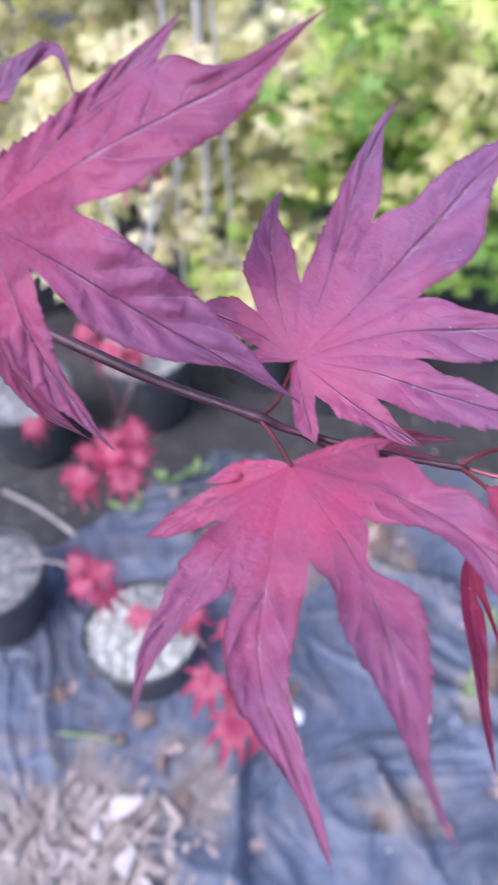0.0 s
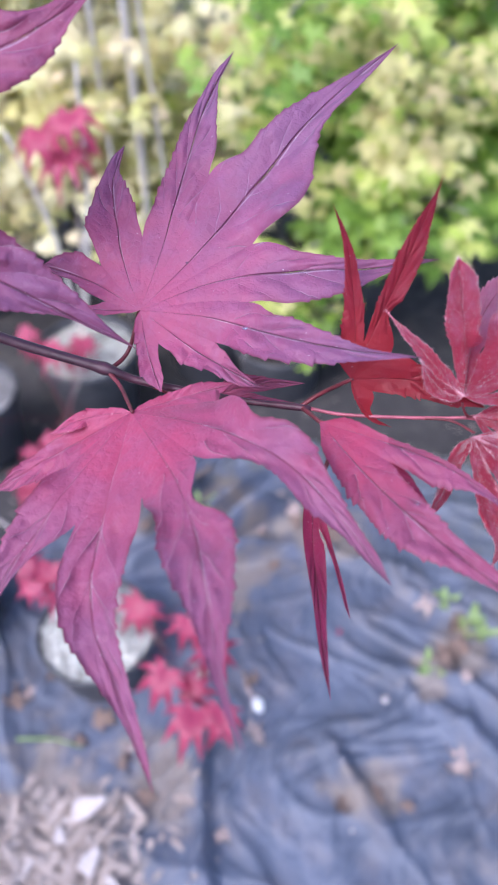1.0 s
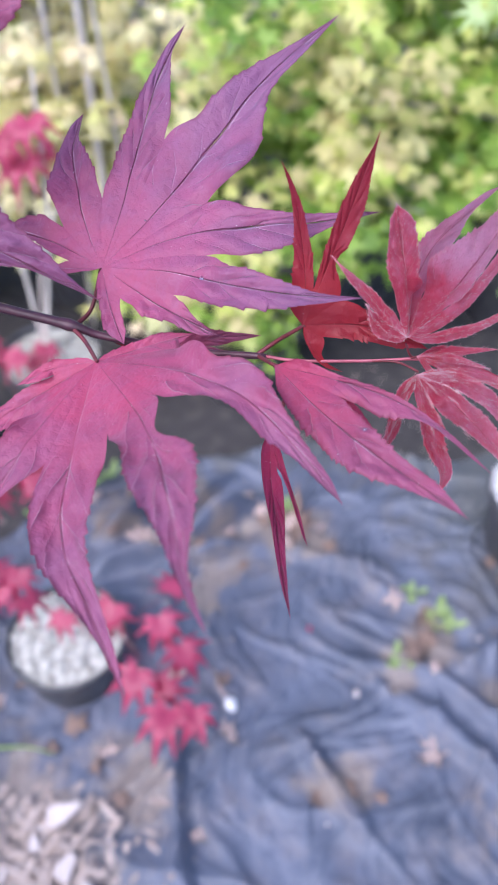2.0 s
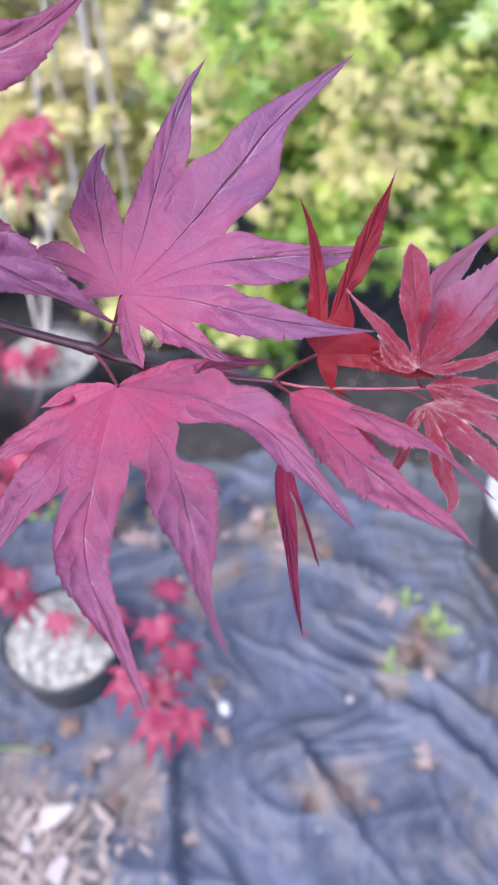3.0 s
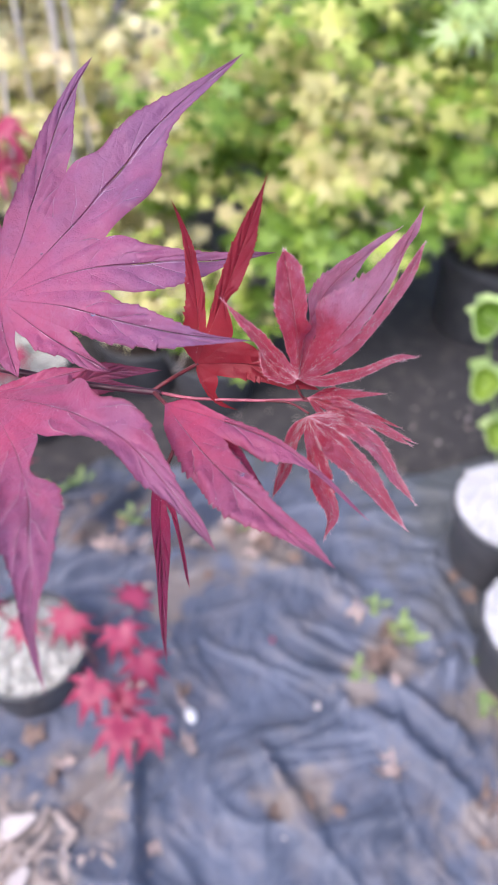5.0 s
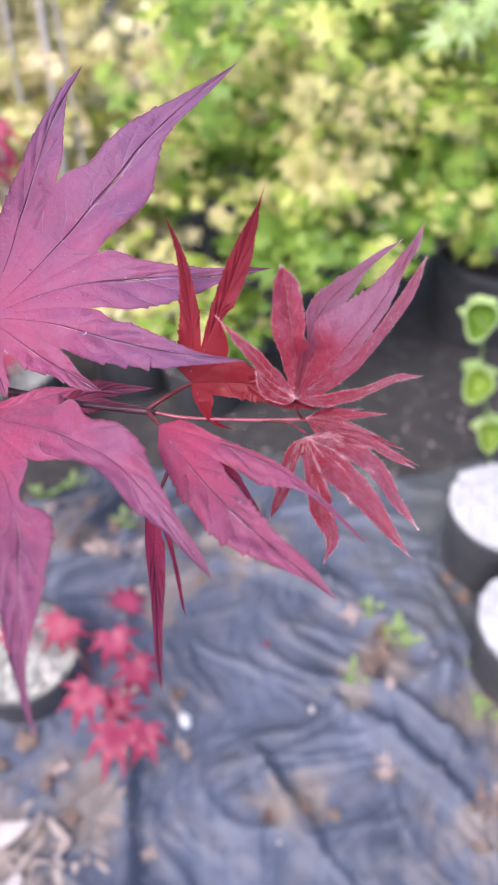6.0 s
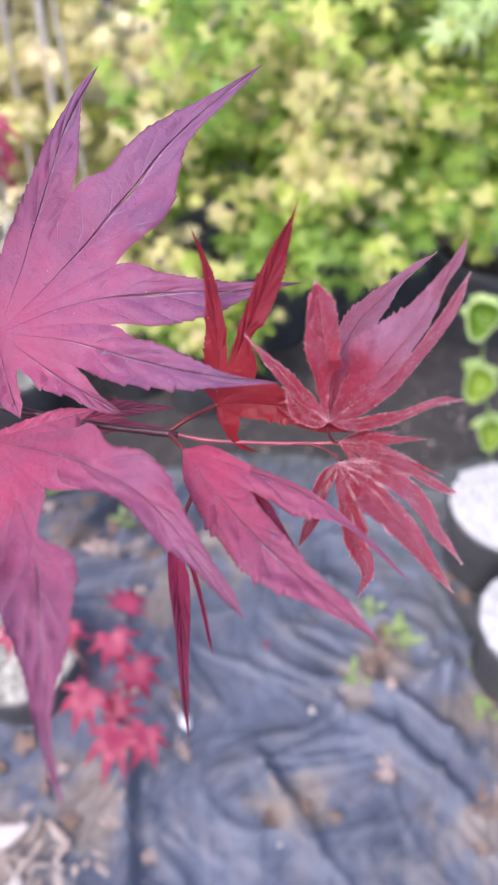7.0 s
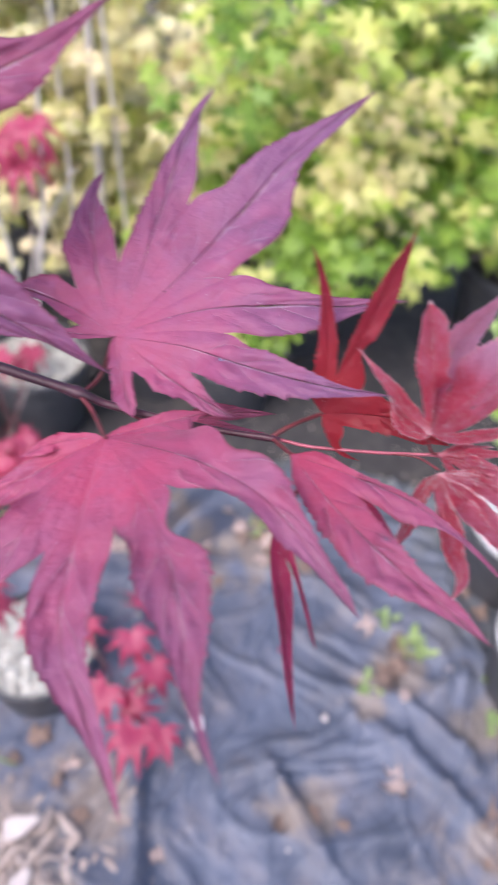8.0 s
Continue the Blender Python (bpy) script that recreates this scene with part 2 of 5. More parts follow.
CHIP = plain_material("weathered_wood_chip", (0.45, 0.375, 0.34), 0.8, 45, second=(0.2, 0.15, 0.13))
PALE_CHIP = plain_material("pale_wood_chip", (0.533, 0.473, 0.456), 0.8, 120, second=(0.46, 0.40, 0.38))
DRY_LEAF = plain_material("dry_brown_leaf", (0.27, 0.19, 0.155), 0.7, 90, second=(0.18, 0.12, 0.095))
DRY_PINK = plain_material("dry_pinkish_leaf", (0.5, 0.40, 0.37), 0.7, 90, second=(0.36, 0.26, 0.23))
PEBBLE = plain_material("white_pebble", (0.8, 0.8, 0.8), 0.6, 60, second=(0.66, 0.66, 0.68))
DEW = material("dew_drop")[0]
DEW.node_tree.nodes["Principled BSDF"].inputs["Transmission Weight"].default_value = 1.0
DEW.node_tree.nodes["Principled BSDF"].inputs["Roughness"].default_value = 0.02
DEW.node_tree.nodes["Principled BSDF"].inputs["IOR"].default_value = 1.33


def soil_material():
    m, n, l, b = material("sandy_soil")
    pos = n.new("ShaderNodeTexCoord").outputs["Object"]
    big, mid, fine = noise_of(n, l, 2.2, 5, pos), noise_of(n, l, 26, 5, pos), noise_of(n, l, 240, 4, pos)
    c = ramp(n, l, mid, [(0.3, (0.016, 0.016, 0.019)), (0.52, (0.036, 0.034, 0.037)), (0.75, (0.11, 0.095, 0.085))])
    c = mixed(n, l, maths(n, l, "MULTIPLY", big, 0.7), c, (0.033, 0.033, 0.037))
    c = mixed(n, l, maths(n, l, "MULTIPLY", fine, 0.4), c, (0.05, 0.04, 0.035))
    l.new(c, b.inputs["Base Color"])
    b.inputs["Roughness"].default_value = 0.9
    bump = put(n, l, "ShaderNodeBump", {"Strength": 0.8, "Distance": 0.006}, Height=maths(n, l, "ADD", mid, maths(n, l, "MULTIPLY", fine, 0.4)))
    l.new(bump.outputs[0], b.inputs["Normal"])
    return m


# soil that has drifted on to the fabric: place and reach
DRIFTS = [(-0.38, 0.31, 0.26), (0.29, 0.67, 0.10), (0.24, 0.60, 0.07), (0.12, 0.42, 0.09), (-0.2, 0.42, 0.12), (0.47, 0.55, 0.12), (-0.06, 0.86, 0.12), (0.07, 0.90, 0.12), (-0.1, 0.76, 0.07), (0.40, 0.36, 0.10), (-0.12, 0.98, 0.1), (-0.28, 0.94, 0.1), (-0.09, 0.92, 0.1)]


def fabric_material():
    """Black woven weed fabric, sky glare painted into its bluish base, dusted with soil in patches."""
    m, n, l, b = material("weed_fabric")
    pos = n.new("ShaderNodeTexCoord").outputs["Object"]
    big, mid, fine = noise_of(n, l, 4.5, 4, pos), noise_of(n, l, 17, 5, pos), noise_of(n, l, 150, 4, pos)
    weave = n.new("ShaderNodeTexWave")
    weave.inputs["Scale"].default_value = 160
    l.new(pos, weave.inputs["Vector"])
    c = ramp(n, l, big, [(0.3, (0.042, 0.049, 0.071)), (0.5, (0.086, 0.101, 0.146)), (0.7, (0.128, 0.146, 0.203))])
    c = mixed(n, l, maths(n, l, "MULTIPLY", weave.outputs["Fac"], 0.12), c, (0.05, 0.055, 0.08))
    dust = ramp(n, l, maths(n, l, "ADD", maths(n, l, "MULTIPLY", mid, 0.8), maths(n, l, "MULTIPLY", fine, 0.25)), [(0.515, (0, 0, 0)), (0.7, (1, 1, 1))])
    at = put(n, l, "ShaderNodeSeparateXYZ", Vector=pos)
    drift = maths(n, l, "ADD", maths(n, l, "MULTIPLY", at.outputs[0], 3.4), maths(n, l, "MULTIPLY", at.outputs[1], 1.6))
    drift = maths(n, l, "ADD", maths(n, l, "SUBTRACT", drift, 2.32), maths(n, l, "MULTIPLY", maths(n, l, "SUBTRACT", mid, 0.5), 2.2))
    rear = maths(n, l, "MULTIPLY", maths(n, l, "SUBTRACT", at.outputs[1], 1.04), 7.0)
    drift = maths(n, l, "MAXIMUM", drift, maths(n, l, "ADD", rear, maths(n, l, "MULTIPLY", maths(n, l, "SUBTRACT", mid, 0.5), 3.0)))
    drift = maths(n, l, "MINIMUM", maths(n, l, "MAXIMUM", drift, 0.0), 0.85)
    drifts = None
    for x, y, size in DRIFTS:
        gap = put(n, l, "ShaderNodeVectorMath", {1: (x, y, 0)}, Vector=pos)
        gap.operation = "DISTANCE"
        near = maths(n, l, "MAXIMUM", maths(n, l, "SUBTRACT", 1.0, maths(n, l, "DIVIDE", gap.outputs["Value"], size)), 0.0)
        drifts = near if drifts is None else maths(n, l, "MAXIMUM", drifts, near)
    crumbs = ramp(n, l, maths(n, l, "ADD", drifts, maths(n, l, "MULTIPLY", maths(n, l, "SUBTRACT", mid, 0.5), 1.6)), [(0.3, (0, 0, 0)), (0.62, (1, 1, 1))])
    c = mixed(n, l, maths(n, l, "MULTIPLY", dust, 0.38), c, (0.2, 0.165, 0.155))
    c = mixed(n, l, maths(n, l, "MULTIPLY", crumbs, 0.62), c, (0.23, 0.18, 0.14))
    c = mixed(n, l, drift, c, (0.072, 0.077, 0.078))
    l.new(c, b.inputs["Base Color"])
    b.inputs["Roughness"].default_value = 0.5
    b.inputs["Specular IOR Level"].default_value = 0.5
    bump = put(n, l, "ShaderNodeBump", {"Strength": 0.6, "Distance": 0.006}, Height=maths(n, l, "ADD", mid, maths(n, l, "MULTIPLY", weave.outputs["Fac"], 0.08)))
    l.new(bump.outputs[0], b.inputs["Normal"])
    return m


SOIL, FABRIC = soil_material(), fabric_material()


# ---- mesh helpers ----
def part(name, bm, mat, parent=None, label="", smooth=True):
    """One mesh object from a bmesh, under a thing or a part."""
    me = bpy.data.meshes.new(name)
    bm.to_mesh(me)
    bm.free()
    me.materials.append(mat)
    if smooth:
        me.shade_smooth()
    ob = new(name, me)
    if parent:
        ob.parent = parent
    return tagged(ob, label)


def shared(name, mesh, parent, m):
    """A piece on a mesh that alike pieces share."""
    ob = new(name, mesh)
    ob.parent = parent
    ob.matrix_basis = m
    return ob


def mesh_of(name, bm, mat):
    me = bpy.data.meshes.new(name)
    bm.to_mesh(me)
    bm.free()
    me.materials.append(mat)
    me.shade_smooth()
    return me


def thing(name, place, label, category, group="", kind=""):
    ob = new(name)
    ob.location = place
    ob.empty_display_size = 0.02
    return tagged(ob, label, category, group, kind)


def smooth_line(points, steps=8):
    """A Catmull-Rom line through points."""
    p = [Vector(q) for q in points]
    p = [2 * p[0] - p[1]] + p + [2 * p[-1] - p[-2]]
    out = []
    for k in range(1, len(p) - 2):
        a, b, c, d = p[k - 1 : k + 3]
        for s in range(steps):
            t = s / steps
            out.append(0.5 * (2 * b + (c - a) * t + (2 * a - 5 * b + 4 * c - d) * t * t + (3 * b - a - 3 * c + d) * t**3))
    return out + [p[-2]]


def tube(bm, line, r0, r1, sides=8, knots=()):
    """A round stem along a line, tapering, with swollen knots at some fractions."""
    rings, side = [], Vector((0.3, 0.2, 1)).normalized()
    for k, q in enumerate(line):
        f = k / (len(line) - 1)
        t = (line[min(k + 1, len(line) - 1)] - line[max(k - 1, 0)]).normalized()
        side = (side - t * side.dot(t)).normalized()
        other = t.cross(side)
        r = r0 + (r1 - r0) * f
        for at, grow, wide in knots:
            r *= 1 + grow * math.exp(-(((f - at) / wide) ** 2))
        rings.append([bm.verts.new(q + (side * math.cos(a) + other * math.sin(a)) * r) for a in (2 * math.pi * s / sides for s in range(sides))])
    for a, b in zip(rings, rings[1:]):
        for s in range(sides):
            bm.faces.new((a[s], a[(s + 1) % sides], b[(s + 1) % sides], b[s]))
    bm.faces.new(rings[0][::-1])
    bm.faces.new(rings[-1])
    return bm


SPANS = (0, 0.1, 0.25, 0.5, 0.72, 0.88, 1)


def outline(s, first, widths):
    """The half width of a lobe at the part s of its way from the notch to the tip, smooth through the widths given (in mm)."""
    w = [first] + [q / 1000 for q in widths] + [0.0]
    k = max(j for j in range(6) if SPANS[j] <= s or j == 0)
    d = [(w[min(j + 1, 6)] - w[max(j - 1, 0)]) / (SPANS[min(j + 1, 6)] - SPANS[max(j - 1, 0)]) for j in (k, k + 1)]
    g = SPANS[k + 1] - SPANS[k]
    x = (s - SPANS[k]) / g
    thin = 1 - 0.5 * max(0.0, (s - 0.75) / 0.25)
    return max(0.0, thin) * max(0.0, w[k] * (1 + 2 * x) * (1 - x) ** 2 + w[k + 1] * x * x * (3 - 2 * x) + g * (d[0] * x * (1 - x) ** 2 - d[1] * x * x * (1 - x)))


def palmate(bm, base, lobes, notches, rows=112, cols=8, teeth=36, fold=0.12, pucker=0.05, ripple=0.08, swell=0.11, seed=0, tint=0.0, lift=Vector((0, -0.4, 1)), face=0.0, peak=0.46, tail=1.05, blush=()):
    """A maple blade. lobes: (tip, points that the midrib passes at even steps, half width or the widths of both sides); notches: how far from the base each pair parts, or that and the share of the first lobe."""
    rng = random.Random(seed)
    blade, reach, tone = (bm.loops.layers.uv.get(k) or bm.loops.layers.uv.new(k) for k in ("blade", "reach", "tint"))
    base = Vector(base)
    ribs = [[base, *(Vector(v) for v in vias), Vector(tip)] for tip, vias, _ in lobes]
    ribs = [[2 * p[0] - p[1], *p, 2 * p[-1] - p[-2]] for p in ribs]
    tips = [Vector(t) for t, _, _ in lobes]
    notches = [q if isinstance(q, tuple) else (q, 0.5) for q in notches]
    long = [(t - base).length for t in tips]
    size = max(long)

    def rib(k, u):
        p = ribs[k]
        x = u * (len(p) - 3)
        i = max(0, min(int(x), len(p) - 4))
        x -= i
        a, b, c, d = p[i : i + 4]
        return 0.5 * (2 * b + (c - a) * x + (2 * a - 5 * b + 4 * c - d) * x * x + (3 * b - a - 3 * c + d) * x**3)

    def slope(k, u):
        return (rib(k, u + 0.01) - rib(k, u - 0.01)).normalized()

    up = Vector((0, 0, 0))
    for k in range(len(lobes) - 1):
        up += (tips[k + 1] - base).cross(tips[k] - base)
    up = up.normalized() if up.length > 1e-9 else Vector((0, 0, 1))
    if up.dot(lift) < 0:
        up = -up
    up = up.lerp(Vector((0, -0.68, 0.73)), face).normalized()
    for k, (_, _, shape) in enumerate(lobes):
        plain = isinstance(shape, (int, float))
        for s in (-1, 1):
            j = k + s
            mate = 0 <= j < len(lobes)
            cut, part_way = notches[min(k, j)] if mate else (0.0, 0.5)
            cut = min(cut, 0.8 * long[k], 0.8 * long[j]) if mate else 0.0
            part_way = part_way if s > 0 else 1 - part_way
            us, uj = (cut / long[k], cut / long[j]) if mate else (0.0, 0.0)
            joint = (rib(j, uj) - rib(k, us)) * part_way if mate else Vector((0, 0, 0))
            count = max(6, round(teeth * long[k] / size)) if teeth else 0
            jag = [rng.choice((0.25, 0.6, 0.9, 1.3)) for _ in range(count + 3)]
            phase, wobble = rng.uniform(0, 6.28), rng.uniform(0, 6.28)
            t = slope(k, 0.35)
            out = (up - t * up.dot(t)).cross(t)
            gap = rib(j, 0.35) - rib(k, 0.35) if mate else rib(k, 0.35) - rib(k - s, 0.35) if 0 <= k - s < len(lobes) else out * s
            hand = 1 if out.dot(gap) > 0 else -1
            inside = max(2, round(rows * us)) if mate else 0
            steps = [us * r / inside for r in range(inside)] + [min(1.0, us + (1 - us) * r / (rows - inside)) for r in range(rows - inside + 1)]
            grid = []
            for u in steps:
                m, t = rib(k, u), slope(k, u)
                n = (up - t * up.dot(t)).normalized()
                out = n.cross(t) * hand
                away = (u - us) / (1 - us)
                if plain:
                    x = max(0.0, (u - peak) / (1 - peak))
                    half = shape * math.sin(math.pi / 2 * min(1.0, u / peak)) ** 1.1 * (1 - x) ** tail * (1 - 0.2 * math.sin(math.pi * x))
                else:
                    half = outline(max(0.0, away), joint.length, shape[0 if s < 0 else 1])
                free = out * half
                if teeth and u > us:
                    x = u * count
                    bite = jag[int(x)] * (x % 1.0) * min(0.0010, 0.22 * half + 0.0001) * min(1, (u - us) * 4) * (1 - u) ** 0.5
                    free += out * bite + t * bite * 0.7
                f = 1.0
                if mate and u < us:
                    f = 0.0
                    edge = (rib(j, u / us * uj) - m) * part_way
                elif mate:
                    f = min(1, (u - us) / 0.17) if plain else min(1, away / 0.1)
                    f = f * f * (3 - 2 * f)
                    edge = joint * (1 - f) + free * f
                else:
                    edge = free
                wide_here = edge.length
                line = []
                for c in range(cols + 1):
                    v = c / cols
                    h = fold * wide_here * v
                    h += pucker * wide_here * math.sin(6.28 * (u * 7 - v * 1.3) + phase + 2 * noise.noise(Vector((u * 4, k, seed)))) * 2 * v * (1 - v) * min(1, u * 2)
                    h += swell * wide_here * noise.noise(Vector((u * 7 + 9 * k, v * 2 * s, seed)))
                    h += ripple * wide_here * math.sin(u * 14 + wobble) * v * v
                    h *= (1 - v) * min(1, 2.5 * u) + v * f
                    red = blush[k] + (blush[j] - blush[k]) * 0.5 * v * (1 - f) if blush and mate else blush[k] if blush else 0.0
                    line.append((bm.verts.new(m + edge * v + n * h), (u, v * s), ((m + edge * v - base).length / size, red), (tint, v * f)))
                grid.append(line)
            for a, b in zip(grid, grid[1:]):
                for c in range(cols):
                    four = (a[c], a[c + 1], b[c + 1], b[c])
                    if s < 0:
                        four = four[::-1]
                    side = bm.faces.new([q[0] for q in four])
                    for loop, q in zip(side.loops, four):
                        loop[blade].uv, loop[reach].uv, loop[tone].uv = q[1], q[2], q[3]
    return bm


def small_leaf(seed, radius=1.0, count=7, slim=0.15, rows=4, droop=0.25, cut=0.38, spread=125, fall=0.42):
    """The blade of a small maple leaf, flat in x and y with its stalk at the origin, tips drooping."""
    rng = random.Random(seed)
    lobes = []
    for k in range(count):
        a = radians(-spread + 2 * spread * k / (count - 1)) + rng.uniform(-0.08, 0.08)
        far = radius * (1.0 - fall * abs(k / (count - 1) * 2 - 1) ** 1.4) * rng.uniform(0.9, 1.08)
        tip = Vector((math.sin(a) * far, math.cos(a) * far, -droop * far * rng.uniform(0.5, 1.4)))
        via = Vector((math.sin(a) * far / 2, math.cos(a) * far / 2, 0.02))
        lobes.append((tip, [via], slim * far))
    bm = bmesh.new()
    palmate(bm, (0, 0, 0), lobes, [cut * radius] * (count - 1), rows, 1, 0, 0.15, 0.0, 0.0, 0.0, seed, lift=Vector((0, 0, 1)))
    return bm


# ---- ground ----
def fabric_height(x, y):
    """Slack, wrinkled fabric: broad swells, ridged creases and a few long folds."""
    p = Vector((x * 2.3, y * 2.3, 0.3))
    z = 0.018 * noise.noise(p)
    bend = noise.noise(p * 1.6)
    for turn, across, along, high, sharp in CREASES:
        c, s = math.cos(turn + 0.5 * bend), math.sin(turn + 0.5 * bend)
        ridge = 1 - abs(noise.noise(Vector(((c * x + s * y) * across, (c * y - s * x) * along, turn * 7)))) * 2.4
        mask = max(0.0, min(1.0, 0.45 + 1.6 * noise.noise(p * 1.3 + Vector((turn * 5, 3, 2)))))
        z += high * mask * max(0.0, ridge) ** sharp
    z += 0.0055 * noise.ridged_multi_fractal(Vector((x * 7 + bend, y * 5.5 - bend, 4.2)), 0.85, 2.1, 4, 0.9, 2.0) * max(0.0, 0.6 + noise.noise(p * 1.7))
    z += 0.003 * noise.noise(Vector((x * 40, y * 32, 9))) + 0.0015 * noise.noise(Vector((x * 95, y * 80, 3)))
    for (ax, ay), (bx, by), high, wide in FOLDS:
        dx, dy = bx - ax, by - ay
        f = max(0, min(1, ((x - ax) * dx + (y - ay) * dy) / (dx * dx + dy * dy)))
        gap = 1.35 * math.hypot(x - ax - f * dx, y - ay - f * dy) + 0.012 * noise.noise(Vector((x * 9, y * 9, 2)))
        z += high * math.exp(-((gap / wide) ** 2)) * (1 - (2 * f - 1) ** 4 * 0.7)
    return z


CREASES = [(0.15, 4.0, 1.3, 0.02, 9), (-0.3, 6.0, 1.8, 0.016, 10), (1.5, 4.5, 2.2, 0.012, 10), (0.55, 9.0, 2.8, 0.014, 10), (-0.1, 15.0, 5.0, 0.009, 8), (2.4, 12.0, 4.0, 0.009, 10), (0.3, 28.0, 10.0, 0.006, 5)]
FOLDS = [((-0.135, 0.48), (-0.105, 0.18), 0.03, 0.018), ((0.05, 0.86), (0.25, 0.80), 0.025, 0.02), ((0.16, 0.62), (0.30, 0.60), 0.02, 0.02),
         ((0.24, 0.56), (0.40, 0.40), 0.03, 0.022), ((-0.14, 0.90), (0.02, 0.98), 0.03, 0.02), ((-0.10, 0.84), (0.0, 0.88), 0.02, 0.015),
         ((0.06, 0.5), (0.16, 0.34), 0.025, 0.02), ((0.33, 0.60), (0.43, 0.66), 0.02, 0.03),
         ((-0.19, 0.91), (-0.05, 1.05), 0.045, 0.024), ((-0.305, 0.895), (-0.175, 1.02), 0.05, 0.02), ((-0.15, 0.87), (-0.02, 0.96), 0.05, 0.018), ((-0.18, 0.81), (-0.04, 0.86), 0.04, 0.016), ((0.30, 0.60), (0.40, 0.50), 0.03, 0.018), ((-0.31, 0.82), (-0.16, 0.86), 0.035, 0.024)]

bm = bmesh.new()
bmesh.ops.create_grid(bm, x_segments=60, y_segments=60, size=1.0)
for v in bm.verts:
    v.co.x, v.co.y = (math.copysign(abs(c) ** 3, c) * 400 for c in v.co.xy)
    v.co.z = -0.012 + 0.006 * noise.noise(Vector((v.co.x * 3, v.co.y * 3, 0)))
tagged(part("ground", bm, SOIL), "dark sandy nursery soil reaching the horizon", "ground", kind="structure")

bm = bmesh.new()
bmesh.ops.create_grid(bm, x_segments=460, y_segments=400, size=0.5)
for v in bm.verts:
    x, y = v.co.x * 2.3 - 0.05, v.co.y * 1.9 + 1.05
    far = 1.17 + 0.07 * noise.noise(Vector((x * 3.5, 0.4, 0))) - 0.3 * max(0.0, min(1.0, (-0.25 - x) / 0.3))
    edge = min(1.0, max(0.0, min(x + 1.2, 1.1 - x, y - 0.1, far - y) / 0.05))
    v.co = (x, y, fabric_height(x, y) * edge + 0.004 - 0.06 * (1 - edge))
tagged(part("pavement", bm, FABRIC), "wrinkled bluish-black weed fabric dusted with soil", "ground cover", kind="structure")

# ---- pots ----
def pot_mesh(r, high):
    """A tapered nursery pot with a rolled rim, hollow down to its filling."""
    bm = bmesh.new()
    prof = [(r * 0.78, 0), (r * 0.8, 0.004), (r * 0.93, high * 0.8), (r * 0.95, high * 0.83), (r, high * 0.84), (r * 1.02, high * 0.87), (r * 1.02, high * 0.97), (r * 1.0, high), (r * 0.975, high * 0.99), (r * 0.95, high * 0.82), (r * 0.9, high * 0.6)]
    rings = [[bm.verts.new((math.cos(a) * q, math.sin(a) * q, z)) for a in (2 * math.pi * k / 40 for k in range(40))] for q, z in prof]
    for a, b in zip(rings, rings[1:]):
        for k in range(40):
            bm.faces.new((a[k], a[(k + 1) % 40], b[(k + 1) % 40], b[k]))
    bm.faces.new(rings[0][::-1])
    return bm


def filling(r, z, seed, rough=0.006, grain=1.0):
    """Heaped grit in a pot: a lumpy disc of grains."""
    bm = bmesh.new()
    rng = random.Random(seed)
    rings = 14
    last = [bm.verts.new((0, 0, z + 0.012))]
    for k in range(1, rings + 1):
        q = r * k / rings
        ring = []
        for s in range(48):
            a = 2 * math.pi * s / 48
            h = z + 0.012 * (1 - (k / rings) ** 2) + rough * noise.noise(Vector((math.cos(a) * q * 70, math.sin(a) * q * 70, seed)))
            ring.append(bm.verts.new((math.cos(a) * q, math.sin(a) * q, h)))
        for s in range(48):
            if k == 1:
                bm.faces.new((last[0], ring[s], ring[(s + 1) % 48]))
            else:
                bm.faces.new((last[s], ring[s], ring[(s + 1) % 48], last[(s + 1) % 48]))
        last = ring
    for _ in range(300):
        a, q, g = rng.uniform(0, 6.28), r * 0.96 * math.sqrt(rng.random()), grain * rng.uniform(0.0025, 0.0065)
        m = pose(math.cos(a) * q, math.sin(a) * q, z + 0.012 * (1 - (q / r) ** 2) + g * 0.3, rng.uniform(0, 360), rng.uniform(0, 360), 0)
        bmesh.ops.create_icosphere(bm, subdivisions=1, radius=g, matrix=m @ Matrix.Diagonal((1, rng.uniform(0.6, 1), rng.uniform(0.5, 0.9), 1)))
    return bm


# ---- the red maple branch ----
branch = thing("maple_tree", (-0.62, -0.05, -0.035), "red-leaved maple in a pot with purple and scarlet leaves", "tree")


def hang(ob):
    ob.matrix_parent_inverse = Matrix.Translation(-branch.location)
    return ob


